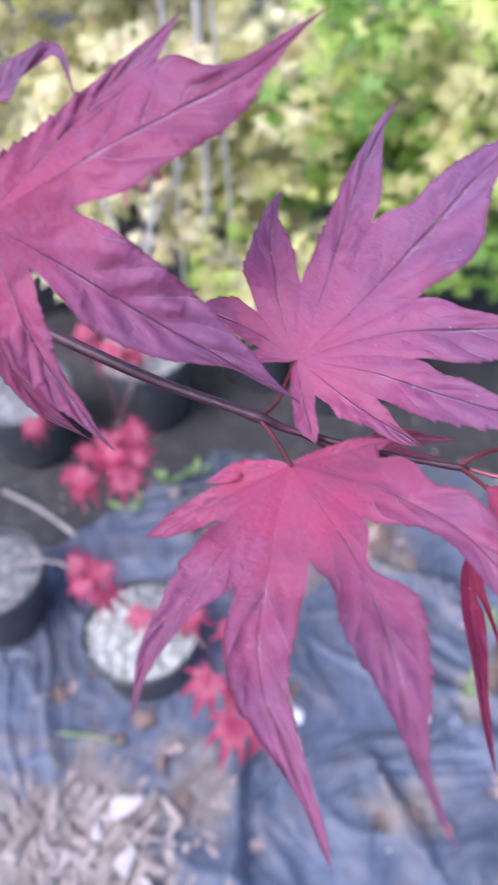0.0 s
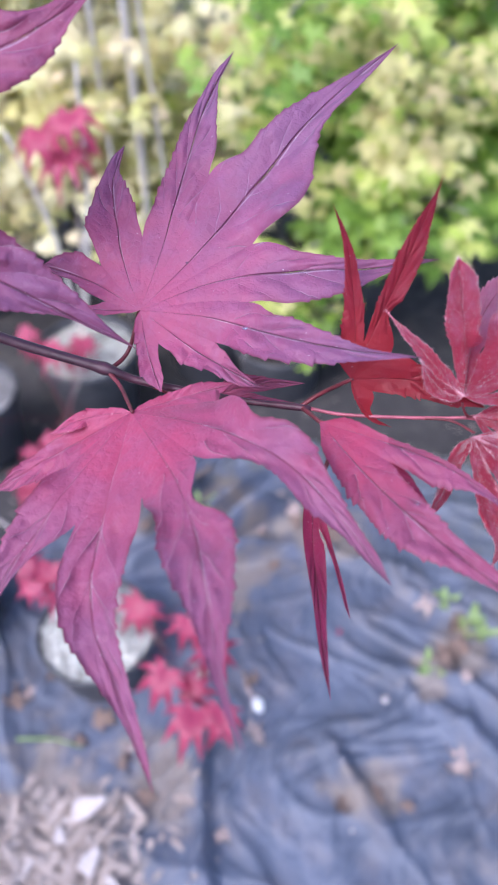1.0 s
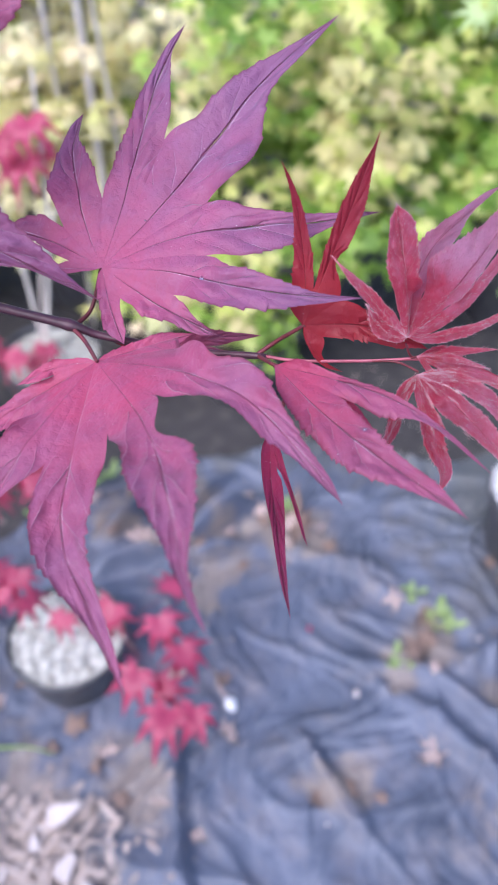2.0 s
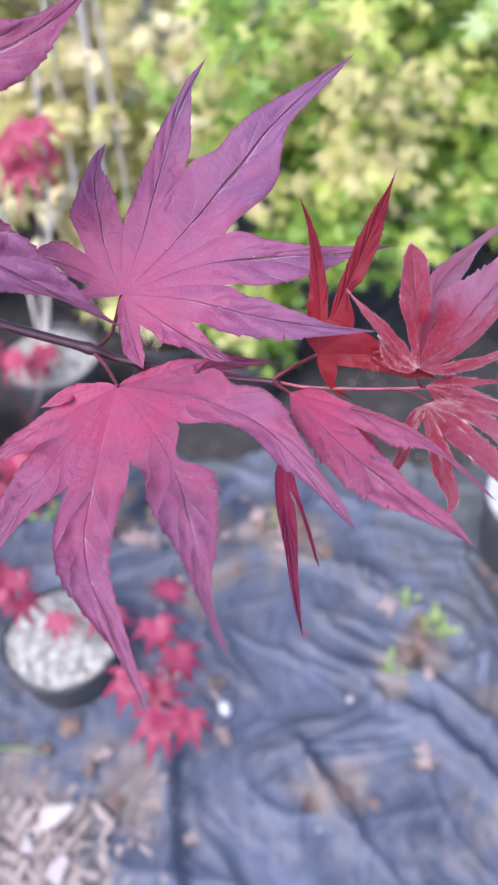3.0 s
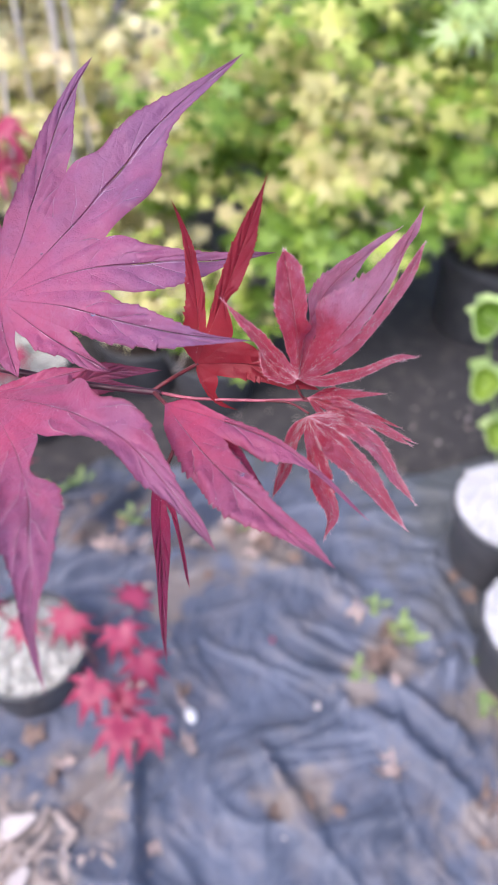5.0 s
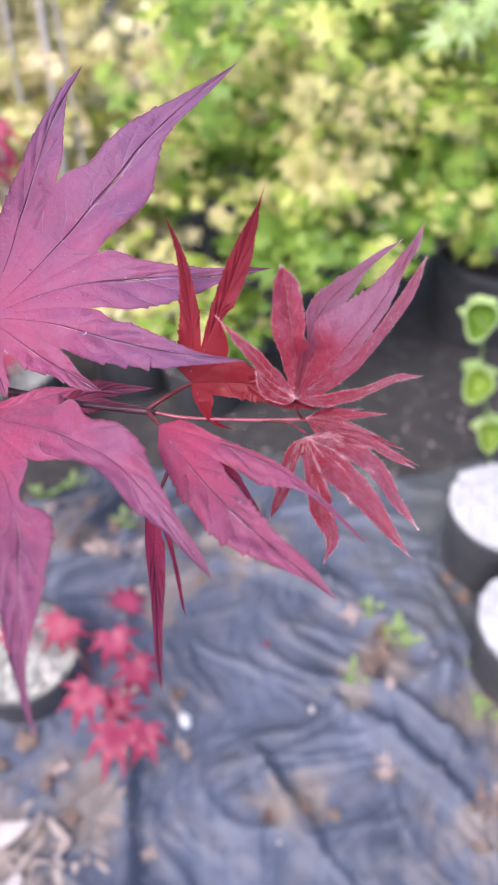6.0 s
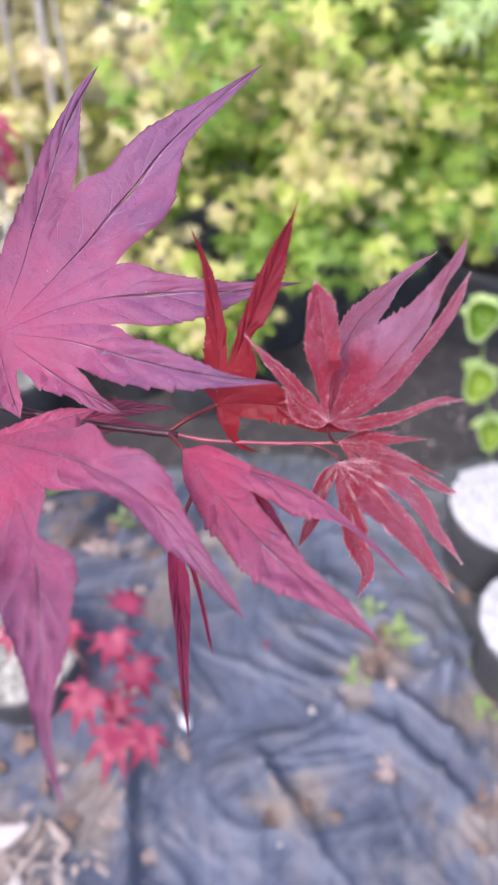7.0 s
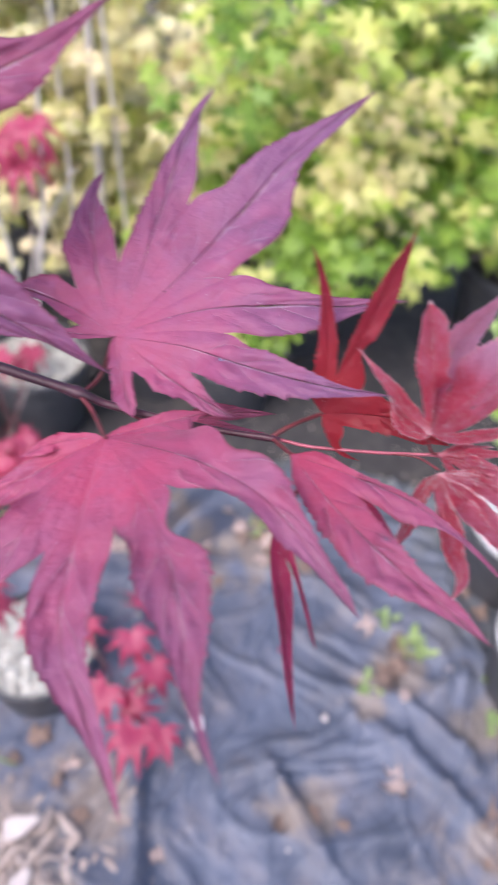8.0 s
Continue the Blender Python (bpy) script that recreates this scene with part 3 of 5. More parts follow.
BROAD_LEAF = ((-0.0395, 0.1458, 1.1399), [
    ((-0.0583, 0.1502, 1.1381), [(-0.0488, 0.1475, 1.1385)]),
    ((-0.0639, 0.1589, 1.1423), [(-0.0510, 0.1530, 1.1418)]),
    ((-0.0458, 0.1819, 1.1595), [(-0.0434, 0.1543, 1.1444), (-0.0461, 0.1634, 1.1494), (-0.0478, 0.1728, 1.1546)]),
    ((-0.0209, 0.1976, 1.1742), [(-0.0351, 0.1583, 1.1482), (-0.0315, 0.1714, 1.1569), (-0.0275, 0.1847, 1.1658)]),
    ((0.0154, 0.1901, 1.1783), [(-0.0256, 0.1567, 1.1493), (-0.0130, 0.1684, 1.1596), (0.0000, 0.1800, 1.1697)]),
    ((0.0230, 0.1456, 1.1536), [(-0.0240, 0.1481, 1.1455), (-0.0080, 0.1479, 1.1487), (0.0078, 0.1463, 1.1507)]),
    ((0.0178, 0.1219, 1.1483), [(-0.0237, 0.1404, 1.1423), (-0.0091, 0.1335, 1.1434), (0.0047, 0.1272, 1.1453)]),
    ((-0.0125, 0.1279, 1.1343), [(-0.0262, 0.1362, 1.1364)]),
    ((-0.0342, 0.1313, 1.1291), [(-0.0375, 0.1384, 1.1343)]),
], [(0.0091, 0.44), (0.0157, 0.44), (0.0184, 0.50), (0.0353, 0.36), (0.0291, 0.52), (0.0242, 0.52), (0.0189, 0.58), (0.0091, 0.56)])
BROAD_WIDTHS = [
    ((0.7, 0.8, 1.2, 1, 0.48), (1.3, 0.8, 0.4, 0.45, 0.3)),
    ((2.7, 2.6, 1.3, 1.2, 0.6), (4.5, 5.1, 4.5, 2.9, 1.44)),
    ((5.6, 6.2, 4, 2.3, 1.92), (5.4, 5.2, 3.5, 0.9, 0.48)),
    ((4.6, 4.1, 2.8, 1.7, 1.92), (6.7, 5.8, 3.3, 0.45, 0.3)),
    ((7, 6.1, 3.9, 1.6, 0.84), (13, 11.9, 4.1, 3.1, 1.92)),
    ((4.9, 3.2, 1.9, 1.3, 0.84), (6.8, 8, 6.2, 1.8, 0.84)),
    ((3.8, 3.8, 2.1, 0.6, 0.3), (5.5, 5.9, 4.1, 2.2, 1.08)),
    ((3.1, 2.7, 1.1, 0.6, 0.36), (3.3, 4, 2.3, 2.2, 1.92)),
    ((2.6, 2.2, 1.8, 1.5, 0.84), (1.3, 1.8, 2.2, 2.6, 1.92)),
]
DROOPING_LEAF = ((-0.0392, 0.1233, 1.1311), [
    ((-0.0568, 0.1200, 1.1272), [(-0.0483, 0.1225, 1.1300)]),
    ((-0.0690, 0.1114, 1.1184), [(-0.0540, 0.1174, 1.1250)]),
    ((-0.0637, 0.0737, 1.1141), [(-0.0473, 0.1088, 1.1289), (-0.0543, 0.0960, 1.1255), (-0.0607, 0.0846, 1.1210)]),
    ((-0.0266, 0.0522, 1.1192), [(-0.0412, 0.1012, 1.1278), (-0.0413, 0.0821, 1.1248), (-0.0337, 0.0660, 1.1222)]),
    ((-0.0117, 0.0503, 1.1426), [(-0.0263, 0.0995, 1.1364), (-0.0199, 0.0792, 1.1399), (-0.0164, 0.0629, 1.1420)]),
    ((0.0111, 0.0837, 1.1305), [(-0.0216, 0.1137, 1.1371), (-0.0075, 0.1038, 1.1389), (0.0027, 0.0931, 1.1360)]),
    ((-0.0180, 0.1317, 1.1320), [(-0.0288, 0.1274, 1.1316)]),
], [(0.0098, 0.42), (0.0163, 0.52), (0.0238, 0.52), (0.0190, 0.52), (0.0172, 0.44), (0.0181, 0.70)])
DROOPING_WIDTHS = [
    ((0.9, 1.2, 1.5, 1.3, 0.6), (2.2, 2.2, 1.6, 0.9, 0.4)),
    ((2.2, 2.4, 2.3, 1.6, 0.7), (4.3, 4.1, 3.6, 2.7, 1.44)),
    ((4.4, 5.1, 3.2, 2, 1), (5.4, 3.1, 1.7, 0.45, 0.3)),
    ((5.7, 5.3, 3, 0.7, 0.3), (7.7, 7.1, 3.6, 2, 1.92)),
    ((5.5, 6, 2.6, 0.9, 0.84), (1.6, 6.6, 4, 0.9, 0.36)),
    ((5, 2.8, 3.4, 1.6, 1.08), (5, 6.5, 3.1, 1.4, 1.44)),
    ((2, 1.6, 0.8, 0.45, 0.3), (0.8, 1.2, 1.9, 1.7, 1.08)),
]
SPLIT_LEAF = ((-0.0006, 0.1202, 1.1324), [
    ((0.0398, 0.0909, 1.1304), [(0.0117, 0.1128, 1.1348), (0.0227, 0.1059, 1.1356), (0.0318, 0.0983, 1.1339)]),
    ((0.0320, 0.0774, 1.1342), [(0.0078, 0.1059, 1.1333), (0.0161, 0.0944, 1.1342), (0.0242, 0.0851, 1.1347)]),
], [(0.0151, 0.42)])
SPLIT_WIDTHS = [
    ((2.2, 1.1, 0.8, 0.45, 0.3), (3.6, 4.2, 0.9, 0.5, 0.5)),
    ((4.1, 3.5, 2.3, 2, 1.32), (3.1, 4.5, 5.3, 2.1, 0.72)),
]
FOLDED_LEAF = ((-0.0014, 0.1157, 1.1171), [
    ((0.0057, 0.0870, 1.1128), [(0.0000, 0.1082, 1.1155), (0.0026, 0.1010, 1.1145), (0.0042, 0.0939, 1.1135)]),
    ((0.0018, 0.0726, 1.1091), [(-0.0014, 0.1041, 1.1142), (-0.0004, 0.0931, 1.1119), (0.0005, 0.0826, 1.1102)]),
], [(0.0087, 0.30)])
FOLDED_WIDTHS = [
    ((0.9, 1.3, 0.3, 0.4, 0.25), (0.4, 0.6, 0.5, 0.4, 0.5)),
    ((2.2, 2.2, 1.3, 0.8, 0.4), (1.8, 1.9, 1.2, 0.8, 0.6)),
]
SCARLET_LEAF = ((0.0058, 0.1294, 1.1356), [
    ((0.0007, 0.1446, 1.1664), [(0.0062, 0.1338, 1.1438), (0.0053, 0.1379, 1.1517), (0.0038, 0.1416, 1.1593)]),
    ((0.0201, 0.1422, 1.1740), [(0.0099, 0.1334, 1.1457), (0.0138, 0.1368, 1.1554), (0.0171, 0.1398, 1.1648)]),
    ((0.0325, 0.1240, 1.1333), [(0.0128, 0.1293, 1.1361), (0.0197, 0.1285, 1.1361), (0.0262, 0.1265, 1.1349)]),
    ((0.0150, 0.1262, 1.1250), [(0.0073, 0.1274, 1.1322), (0.0090, 0.1264, 1.1296), (0.0113, 0.1257, 1.1272)]),
], [(0.0078, 0.66), (0.0105, 0.50), (0.0058, 0.46)])
SCARLET_WIDTHS = [
    ((2.8, 2.8, 1.6, 0.9, 0.4), (1.7, 1.8, 1.2, 0.6, 0.4)),
    ((1.3, 1.8, 2, 1.2, 0.25), (1.4, 2.4, 2.3, 1.3, 0.5)),
    ((3.6, 3.4, 2.8, 1.8, 0.8), (3, 3.2, 3, 2.4, 1.2)),
    ((1.6, 0.9, 0.6, 0.4, 0.2), (0.5, 0.5, 0.6, 0.4, 0.2)),
]
DOWNY_LEAF = ((0.0275, 0.1235, 1.1369), [
    ((0.0191, 0.1295, 1.1411), [(0.0245, 0.1240, 1.1369), (0.0221, 0.1254, 1.1379), (0.0203, 0.1274, 1.1394)]),
    ((0.0112, 0.1299, 1.1527), [(0.0231, 0.1251, 1.1408), (0.0191, 0.1269, 1.1449), (0.0150, 0.1284, 1.1487)]),
    ((0.0233, 0.1341, 1.1620), [(0.0270, 0.1265, 1.1434), (0.0260, 0.1293, 1.1498), (0.0246, 0.1318, 1.1560)]),
    ((0.0524, 0.1595, 1.1522), [(0.0296, 0.1335, 1.1417), (0.0344, 0.1430, 1.1460), (0.0429, 0.1513, 1.1492)]),
    ((0.0516, 0.1422, 1.1668), [(0.0351, 0.1276, 1.1439), (0.0419, 0.1321, 1.1512), (0.0475, 0.1370, 1.1588)]),
    ((0.0520, 0.1372, 1.1623), [(0.0361, 0.1253, 1.1417), (0.0428, 0.1288, 1.1481), (0.0482, 0.1328, 1.1549)]),
    ((0.0506, 0.1195, 1.1469), [(0.0337, 0.1218, 1.1386), (0.0396, 0.1209, 1.1412), (0.0451, 0.1206, 1.1444)]),
], [(0.0018, 0.92), (0.0040, 0.46), (0.0104, 0.9), (0.0100, 0.3), (0.0085, 0.44), (0.0045, 0.68)])
DOWNY_WIDTHS = [
    ((1.1, 1.3, 2, 1, 0.3), (1.5, 1.6, 1.5, 0.9, 0.4)),
    ((0.6, 1.1, 1.3, 0.8, 0.3), (1.5, 1.3, 1.1, 0.7, 0.25)),
    ((2.2, 2.7, 3.7, 2.6, 2.2), (2.6, 2.7, 2.9, 2.8, 2.4)),
    ((0.2, 2.7, 2.1, 1.4, 1.2), (2.9, 3.5, 2.4, 0.45, 0.25)),
    ((7.4, 6.3, 3.4, 1.9, 0.8), (2.3, 2.1, 1.6, 0.45, 1.3)),
    ((1.3, 1.1, 1.3, 1.2, 0.9), (1.3, 1.3, 1, 1.1, 1)),
    ((1, 1.1, 0.7, 0.9, 1.1), (1.2, 1.5, 1.1, 0.6, 0.25)),
]
UNFOLDING_LEAF = ((0.0295, 0.1178, 1.1315), [
    ((0.0230, 0.1124, 1.1111), [(0.0272, 0.1169, 1.1269), (0.0260, 0.1155, 1.1218), (0.0250, 0.1139, 1.1164)]),
    ((0.0332, 0.0984, 1.1146), [(0.0305, 0.1126, 1.1270), (0.0324, 0.1076, 1.1227), (0.0349, 0.1028, 1.1185)]),
    ((0.0477, 0.0917, 1.1266), [(0.0352, 0.1116, 1.1305), (0.0398, 0.1049, 1.1291), (0.0439, 0.0982, 1.1277)]),
    ((0.0498, 0.0966, 1.1284), [(0.0369, 0.1148, 1.1327), (0.0427, 0.1096, 1.1320), (0.0465, 0.1031, 1.1301)]),
    ((0.0500, 0.1085, 1.1328), [(0.0352, 0.1170, 1.1331), (0.0405, 0.1148, 1.1335), (0.0454, 0.1118, 1.1333)]),
], [(0.0036, 0.52), (0.0072, 0.42), (0.0062, 0.48), (0.0055, 0.55)])
UNFOLDING_WIDTHS = [
    ((1.1, 1.45, 1.28, 1.2, 0.85), (1.45, 1.36, 1.45, 0.85, 0.51)),
    ((1.02, 1.36, 2.13, 1.28, 0.51), (2.63, 2.55, 1.53, 1.36, 0.77)),
    ((3.58, 2.81, 1.87, 1.36, 0.85), (1.95, 2.21, 2.13, 1.2, 0.68)),
    ((2.13, 2.05, 1.78, 1.62, 0.85), (1.45, 1.53, 1.2, 0.51, 0.43)),
    ((0.93, 0.68, 0.6, 0.77, 0.68), (0.51, 0.51, 0.6, 0.68, 0.51)),
]
TUFTED_LEAF = ((0.0296, 0.1214, 1.1335), [
    ((0.0417, 0.1157, 1.1226), [(0.0352, 0.1192, 1.1287)], 0.0009),
    ((0.0469, 0.1055, 1.1299), [(0.0392, 0.1147, 1.1327)], 0.0011),
    ((0.0504, 0.1075, 1.1345), [(0.0410, 0.1150, 1.1344)], 0.0011),
    ((0.0488, 0.1140, 1.1322), [(0.0402, 0.1182, 1.1333)], 0.0009),
    ((0.0426, 0.1132, 1.1370), [(0.0367, 0.1179, 1.1357)], 0.0010),
    ((0.0449, 0.1177, 1.1384), [(0.0373, 0.1197, 1.1360)], 0.0012),
    ((0.0419, 0.1257, 1.1320), [(0.0356, 0.1238, 1.1330)], 0.0009),
], [0.0035, 0.0042, 0.0045, 0.0040, 0.0045, 0.0035])
CURLING_LEAF = ((0.0095, 0.1134, 1.1315), [
    ((0.0216, 0.0931, 1.1321), [(0.0152, 0.1047, 1.1330)], 0.0009),
], [])
HIDDEN_LEAF = ((-0.0291, 0.1396, 1.1177), [
    ((-0.0031, 0.1397, 1.1247), [(-0.0155, 0.1411, 1.1225)], 0.0031),
    ((-0.0046, 0.1385, 1.1194), [(-0.0170, 0.1399, 1.1193)], 0.0020),
], [0.0127])
NEAR_LEAF = ((-0.0940, 0.1332, 1.1787), [
    ((-0.0637, 0.1713, 1.2002), [(-0.0871, 0.1433, 1.1834), (-0.0800, 0.1538, 1.1882), (-0.0721, 0.1632, 1.1939)]),
    ((-0.0364, 0.1709, 1.2016), [(-0.0798, 0.1427, 1.1840), (-0.0650, 0.1521, 1.1890), (-0.0497, 0.1608, 1.1941)]),
    ((-0.0372, 0.1306, 1.1415), [(-0.0814, 0.1331, 1.1700), (-0.0679, 0.1324, 1.1607), (-0.0531, 0.1317, 1.1512)]),
    ((-0.0723, 0.1162, 1.1393), [(-0.0907, 0.1288, 1.1688), (-0.0865, 0.1241, 1.1587), (-0.0801, 0.1200, 1.1489)]),
    ((-0.0812, 0.1259, 1.1314), [(-0.0951, 0.1283, 1.1643), (-0.0934, 0.1255, 1.1516), (-0.0887, 0.1247, 1.1406)]),
], [(0.0426, 0.24), (0.0183, 0.40), (0.0127, 0.42), (0.0179, 0.90)])
NEAR_WIDTHS = [
    ((5, 4.5, 3, 1.7, 0.8), (3.1, 2.6, 1.7, 0.9, 0.4)),
    ((5.5, 3.1, 2, 1.4, 0.6), (9, 8.3, 7, 2, 0.25)),
    ((10.1, 9.3, 7.3, 4.1, 1.6), (4.8, 7, 5.6, 0.9, 0.5)),
    ((4.1, 3.6, 1.7, 1.2, 0.25), (4.4, 4.2, 3.4, 1.8, 1)),
    ((3.5, 3.4, 2.6, 1.5, 0.6), (3.5, 3.4, 2.6, 1.5, 0.6)),
]
CURLED_LEAF = ((-0.1052, 0.1538, 1.1815), [
    ((-0.0877, 0.1638, 1.1978), [(-0.0959, 0.1601, 1.1907)], 0.0040),
    ((-0.0806, 0.1539, 1.1913), [(-0.0878, 0.1637, 1.1955)], 0.0016),
], [0.0069])


def with_widths(leaf, widths):
    return leaf[0], [(tip, vias, both) for (tip, vias), both in zip(leaf[1], widths)], leaf[2]


TWIG = [(-0.1148, 0.1603, 1.1397), (-0.0915, 0.1522, 1.1349), (-0.0705, 0.1453, 1.1312), (-0.0479, 0.1387, 1.1291), (-0.0394, 0.1374, 1.1265), (-0.0189, 0.1333, 1.1255), (-0.0021, 0.1292, 1.1271)]
SHOOT = [(-0.0021, 0.1292, 1.1271), (0.0051, 0.1270, 1.1277), (0.0203, 0.1246, 1.1296), (0.0318, 0.1227, 1.1320)]
PETIOLES = {"BROAD": [(-0.0471, 0.1382, 1.1287), (-0.0433, 0.1438, 1.1298), (-0.0399, 0.1468, 1.1394)],
    "DROOP": [(-0.0471, 0.1382, 1.1287), (-0.0436, 0.1336, 1.1285), (-0.0388, 0.1226, 1.1318)],
    "SPLIT": [(-0.0041, 0.1302, 1.1266), (-0.0005, 0.1209, 1.1317)],
    "CURLING": [(-0.0005, 0.1209, 1.1317), (0.0048, 0.1184, 1.1307), (0.0095, 0.1134, 1.1315)],
    "FOLDED": [(0.0024, 0.1225, 1.1300), (0.0018, 0.1192, 1.1232), (-0.0012, 0.1150, 1.1163)],
    "SCARLET": [(-0.0047, 0.1300, 1.1265), (-0.0001, 0.1316, 1.1293), (0.0063, 0.1296, 1.1357)],
    "DOWNY": [(0.0296, 0.1232, 1.1314), (0.0284, 0.1230, 1.1329), (0.0274, 0.1234, 1.1353)],
    "TUFT": [(0.0281, 0.1234, 1.1310), (0.0290, 0.1231, 1.1316), (0.0298, 0.1221, 1.1328)],
    "UNFOLD": [(0.0203, 0.1246, 1.1296), (0.0261, 0.1228, 1.1307), (0.0300, 0.1190, 1.1313)],
    "HIDDEN": [(-0.0394, 0.1374, 1.1265), (-0.0291, 0.1396, 1.1177)],
    "NEAR": [(-0.1148, 0.1603, 1.1397), (-0.1114, 0.1472, 1.1617), (-0.0940, 0.1332, 1.1787)],
    "CURLED": [(-0.1148, 0.1603, 1.1397), (-0.1052, 0.1538, 1.1815)]}

part("pot", pot_mesh(0.15, 0.26), POT_BLACK, branch, "large black nursery pot")
part("grit", filling(0.143, 0.22, 2), PERLITE_DARK, branch)
part("trunk", tube(bmesh.new(), smooth_line([(0, 0, 0.2), (0.015, 0.01, 0.6), (-0.01, 0.0, 1.0), (0.01, 0.01, 1.35)]), 0.012, 0.006, 10), BARK, branch, "slender dark maroon trunk")
bm = tube(bmesh.new(), smooth_line([(-0.62, -0.045, 1.06), (-0.45, 0.07, 1.13), (-0.25, 0.16, 1.15), TWIG[0]]), 0.004, 0.0017, 10)
hang(part("limb", bm, BARK, branch))
bm = tube(bmesh.new(), smooth_line(TWIG), 0.0016, 0.0006, 10, [(0.5, 0.45, 0.02), (0.96, 0.3, 0.03)])
hang(part("twig", bm, BARK, branch, "dark maroon smooth-barked twig"))
bm = tube(bmesh.new(), smooth_line(SHOOT), 0.00042, 0.00036, 8, [(0.97, 0.8, 0.04)])
hang(part("shoot", bm, SHOOT_BARK, branch, "thin pinkish young shoot"))

for key, spec, mat, seed, shape, label in (
    ("BROAD", with_widths(BROAD_LEAF, BROAD_WIDTHS), PURPLE, 3, dict(fold=0.32, swell=0.16, pucker=0.06, ripple=0.1), "broad purple maple leaf with a pink heart"),
    ("DROOP", with_widths(DROOPING_LEAF, DROOPING_WIDTHS), ROSE, 5, dict(fold=0.34, swell=0.22, pucker=0.1, ripple=0.12, face=0.5), "drooping rose-purple maple leaf with long lobes"),
    ("SPLIT", with_widths(SPLIT_LEAF, SPLIT_WIDTHS), ROSE, 8, dict(fold=0.34, swell=0.2, pucker=0.08, face=1.0, blush=(0.12, 0.2)), "half-folded rose-purple maple leaf"),
    ("FOLDED", with_widths(FOLDED_LEAF, FOLDED_WIDTHS), WINE, 9, dict(fold=0.5, teeth=0, face=0.8), "folded hanging wine-red maple leaf"),
    ("SCARLET", with_widths(SCARLET_LEAF, SCARLET_WIDTHS), SCARLET, 11, dict(fold=0.3, swell=0.12, pucker=0.02, ripple=0.03, face=0.7), "scarlet young maple leaf seen against the light"),
    ("DOWNY", with_widths(DOWNY_LEAF, DOWNY_WIDTHS), DOWNY, 13, dict(fold=0.6, swell=0.35, pucker=0.12, ripple=0.1, face=0.7, blush=(0.8, 0.8, 0.9, 0, 0.05, 0.6, 0.8)), "young downy red and purple maple leaf"),
    ("UNFOLD", with_widths(UNFOLDING_LEAF, UNFOLDING_WIDTHS), DOWNY, 17, dict(fold=0.85, swell=0.5, pucker=0.2, ripple=0.25, face=0.8, blush=(0.9, 1.0, 0.75, 0.7, 0.8)), "unfolding narrow downy crimson leaf"),
    ("TUFT", TUFTED_LEAF, DOWNY, 18, dict(fold=0.8, swell=0.3, tail=0.8, blush=(1, 1, 0.8, 1, 0.9, 1, 1)), "tuft of narrow crimson lobes just opening"),
    ("CURLING", CURLING_LEAF, WINE, 31, dict(fold=0.8, tail=0.8), "thin rolled wine-red young leaf"),
    ("HIDDEN", HIDDEN_LEAF, ROSE, 19, dict(fold=0.1), "small rose-purple leaf under the others"),
    ("NEAR", with_widths(NEAR_LEAF, NEAR_WIDTHS), PURPLE, 23, dict(fold=0.22, swell=0.2, pucker=0.2, face=0.7, blush=(0.25, 0.4, 0.05, 0.2, 0.3)), "large purple maple leaf with serrated lobes"),
    ("CURLED", CURLED_LEAF, PURPLE, 29, dict(fold=0.3), "curled purple maple leaf"),
):
    leaf = hang(part("leaf", palmate(bmesh.new(), *spec, seed=seed, **shape), mat, branch, label))
    if mat is DOWNY:
        rng = random.Random(seed)
        base, bm = Vector(spec[0]), bmesh.new()
        blades = list(leaf.data.polygons)
        fringe, spine = [f for f in blades if f.index % 8 == 7], [f for f in blades if f.index % 8 < 2]
        count = {"DOWNY": 1500, "UNFOLD": 1500, "TUFT": 600}[key]
        for face in rng.choices(fringe, k=count) + rng.choices(spine, k=count // 2) + rng.choices(blades, k=count):
            side = face.normal if face.normal.dot(Vector((0, -0.4, 1))) > 0 else -face.normal
            away = (face.center - base).normalized()
            comb = (away + 0.5 * side.cross(away) * rng.gauss(0, 1) + side * rng.uniform(0.0, 0.3)).normalized()
            foot = leaf.data.vertices[rng.choice(face.vertices)].co.lerp(face.center, rng.random()) + side * 0.00005
            long = rng.uniform(0.0003, 0.0011)
            wide = side.cross(comb).normalized() * 0.000026
            ring = [bm.verts.new(foot + w) for w in (wide, -wide, side * 0.00002)]
            tip = bm.verts.new(foot + comb * long - side * long * 0.1)
            for a, b in ((0, 1), (1, 2), (2, 0)):
                bm.faces.new((ring[a], ring[b], tip))
        silky = [f for f in blades if (f.center - base).length < 0.017] if key == "UNFOLD" else []
        for face in rng.choices(silky, k=46) if silky else []:
            side = face.normal if face.normal.dot(Vector((0, -0.4, 1))) > 0 else -face.normal
            away = (face.center - base).normalized()
            for _ in range(26):
                comb = (away + 0.12 * side.cross(away) * rng.gauss(0, 1)).normalized()
                foot = face.center + side * 0.0002 + away * rng.gauss(0, 0.0009) + side.cross(away) * rng.gauss(0, 0.00022)
                wide = side.cross(comb).normalized() * 0.00002
                ring = [bm.verts.new(foot + w) for w in (wide, -wide, side * 0.00002)]
                tip = bm.verts.new(foot + comb * rng.uniform(0.001, 0.003))
                for a, b in ((0, 1), (1, 2), (2, 0)):
                    bm.faces.new((ring[a], ring[b], tip))
        down = part("down", bm, DOWN, leaf, "silvery silky down")
        tagged(down, "silvery silky down", kind="stuff")
        down.matrix_parent_inverse = Matrix()
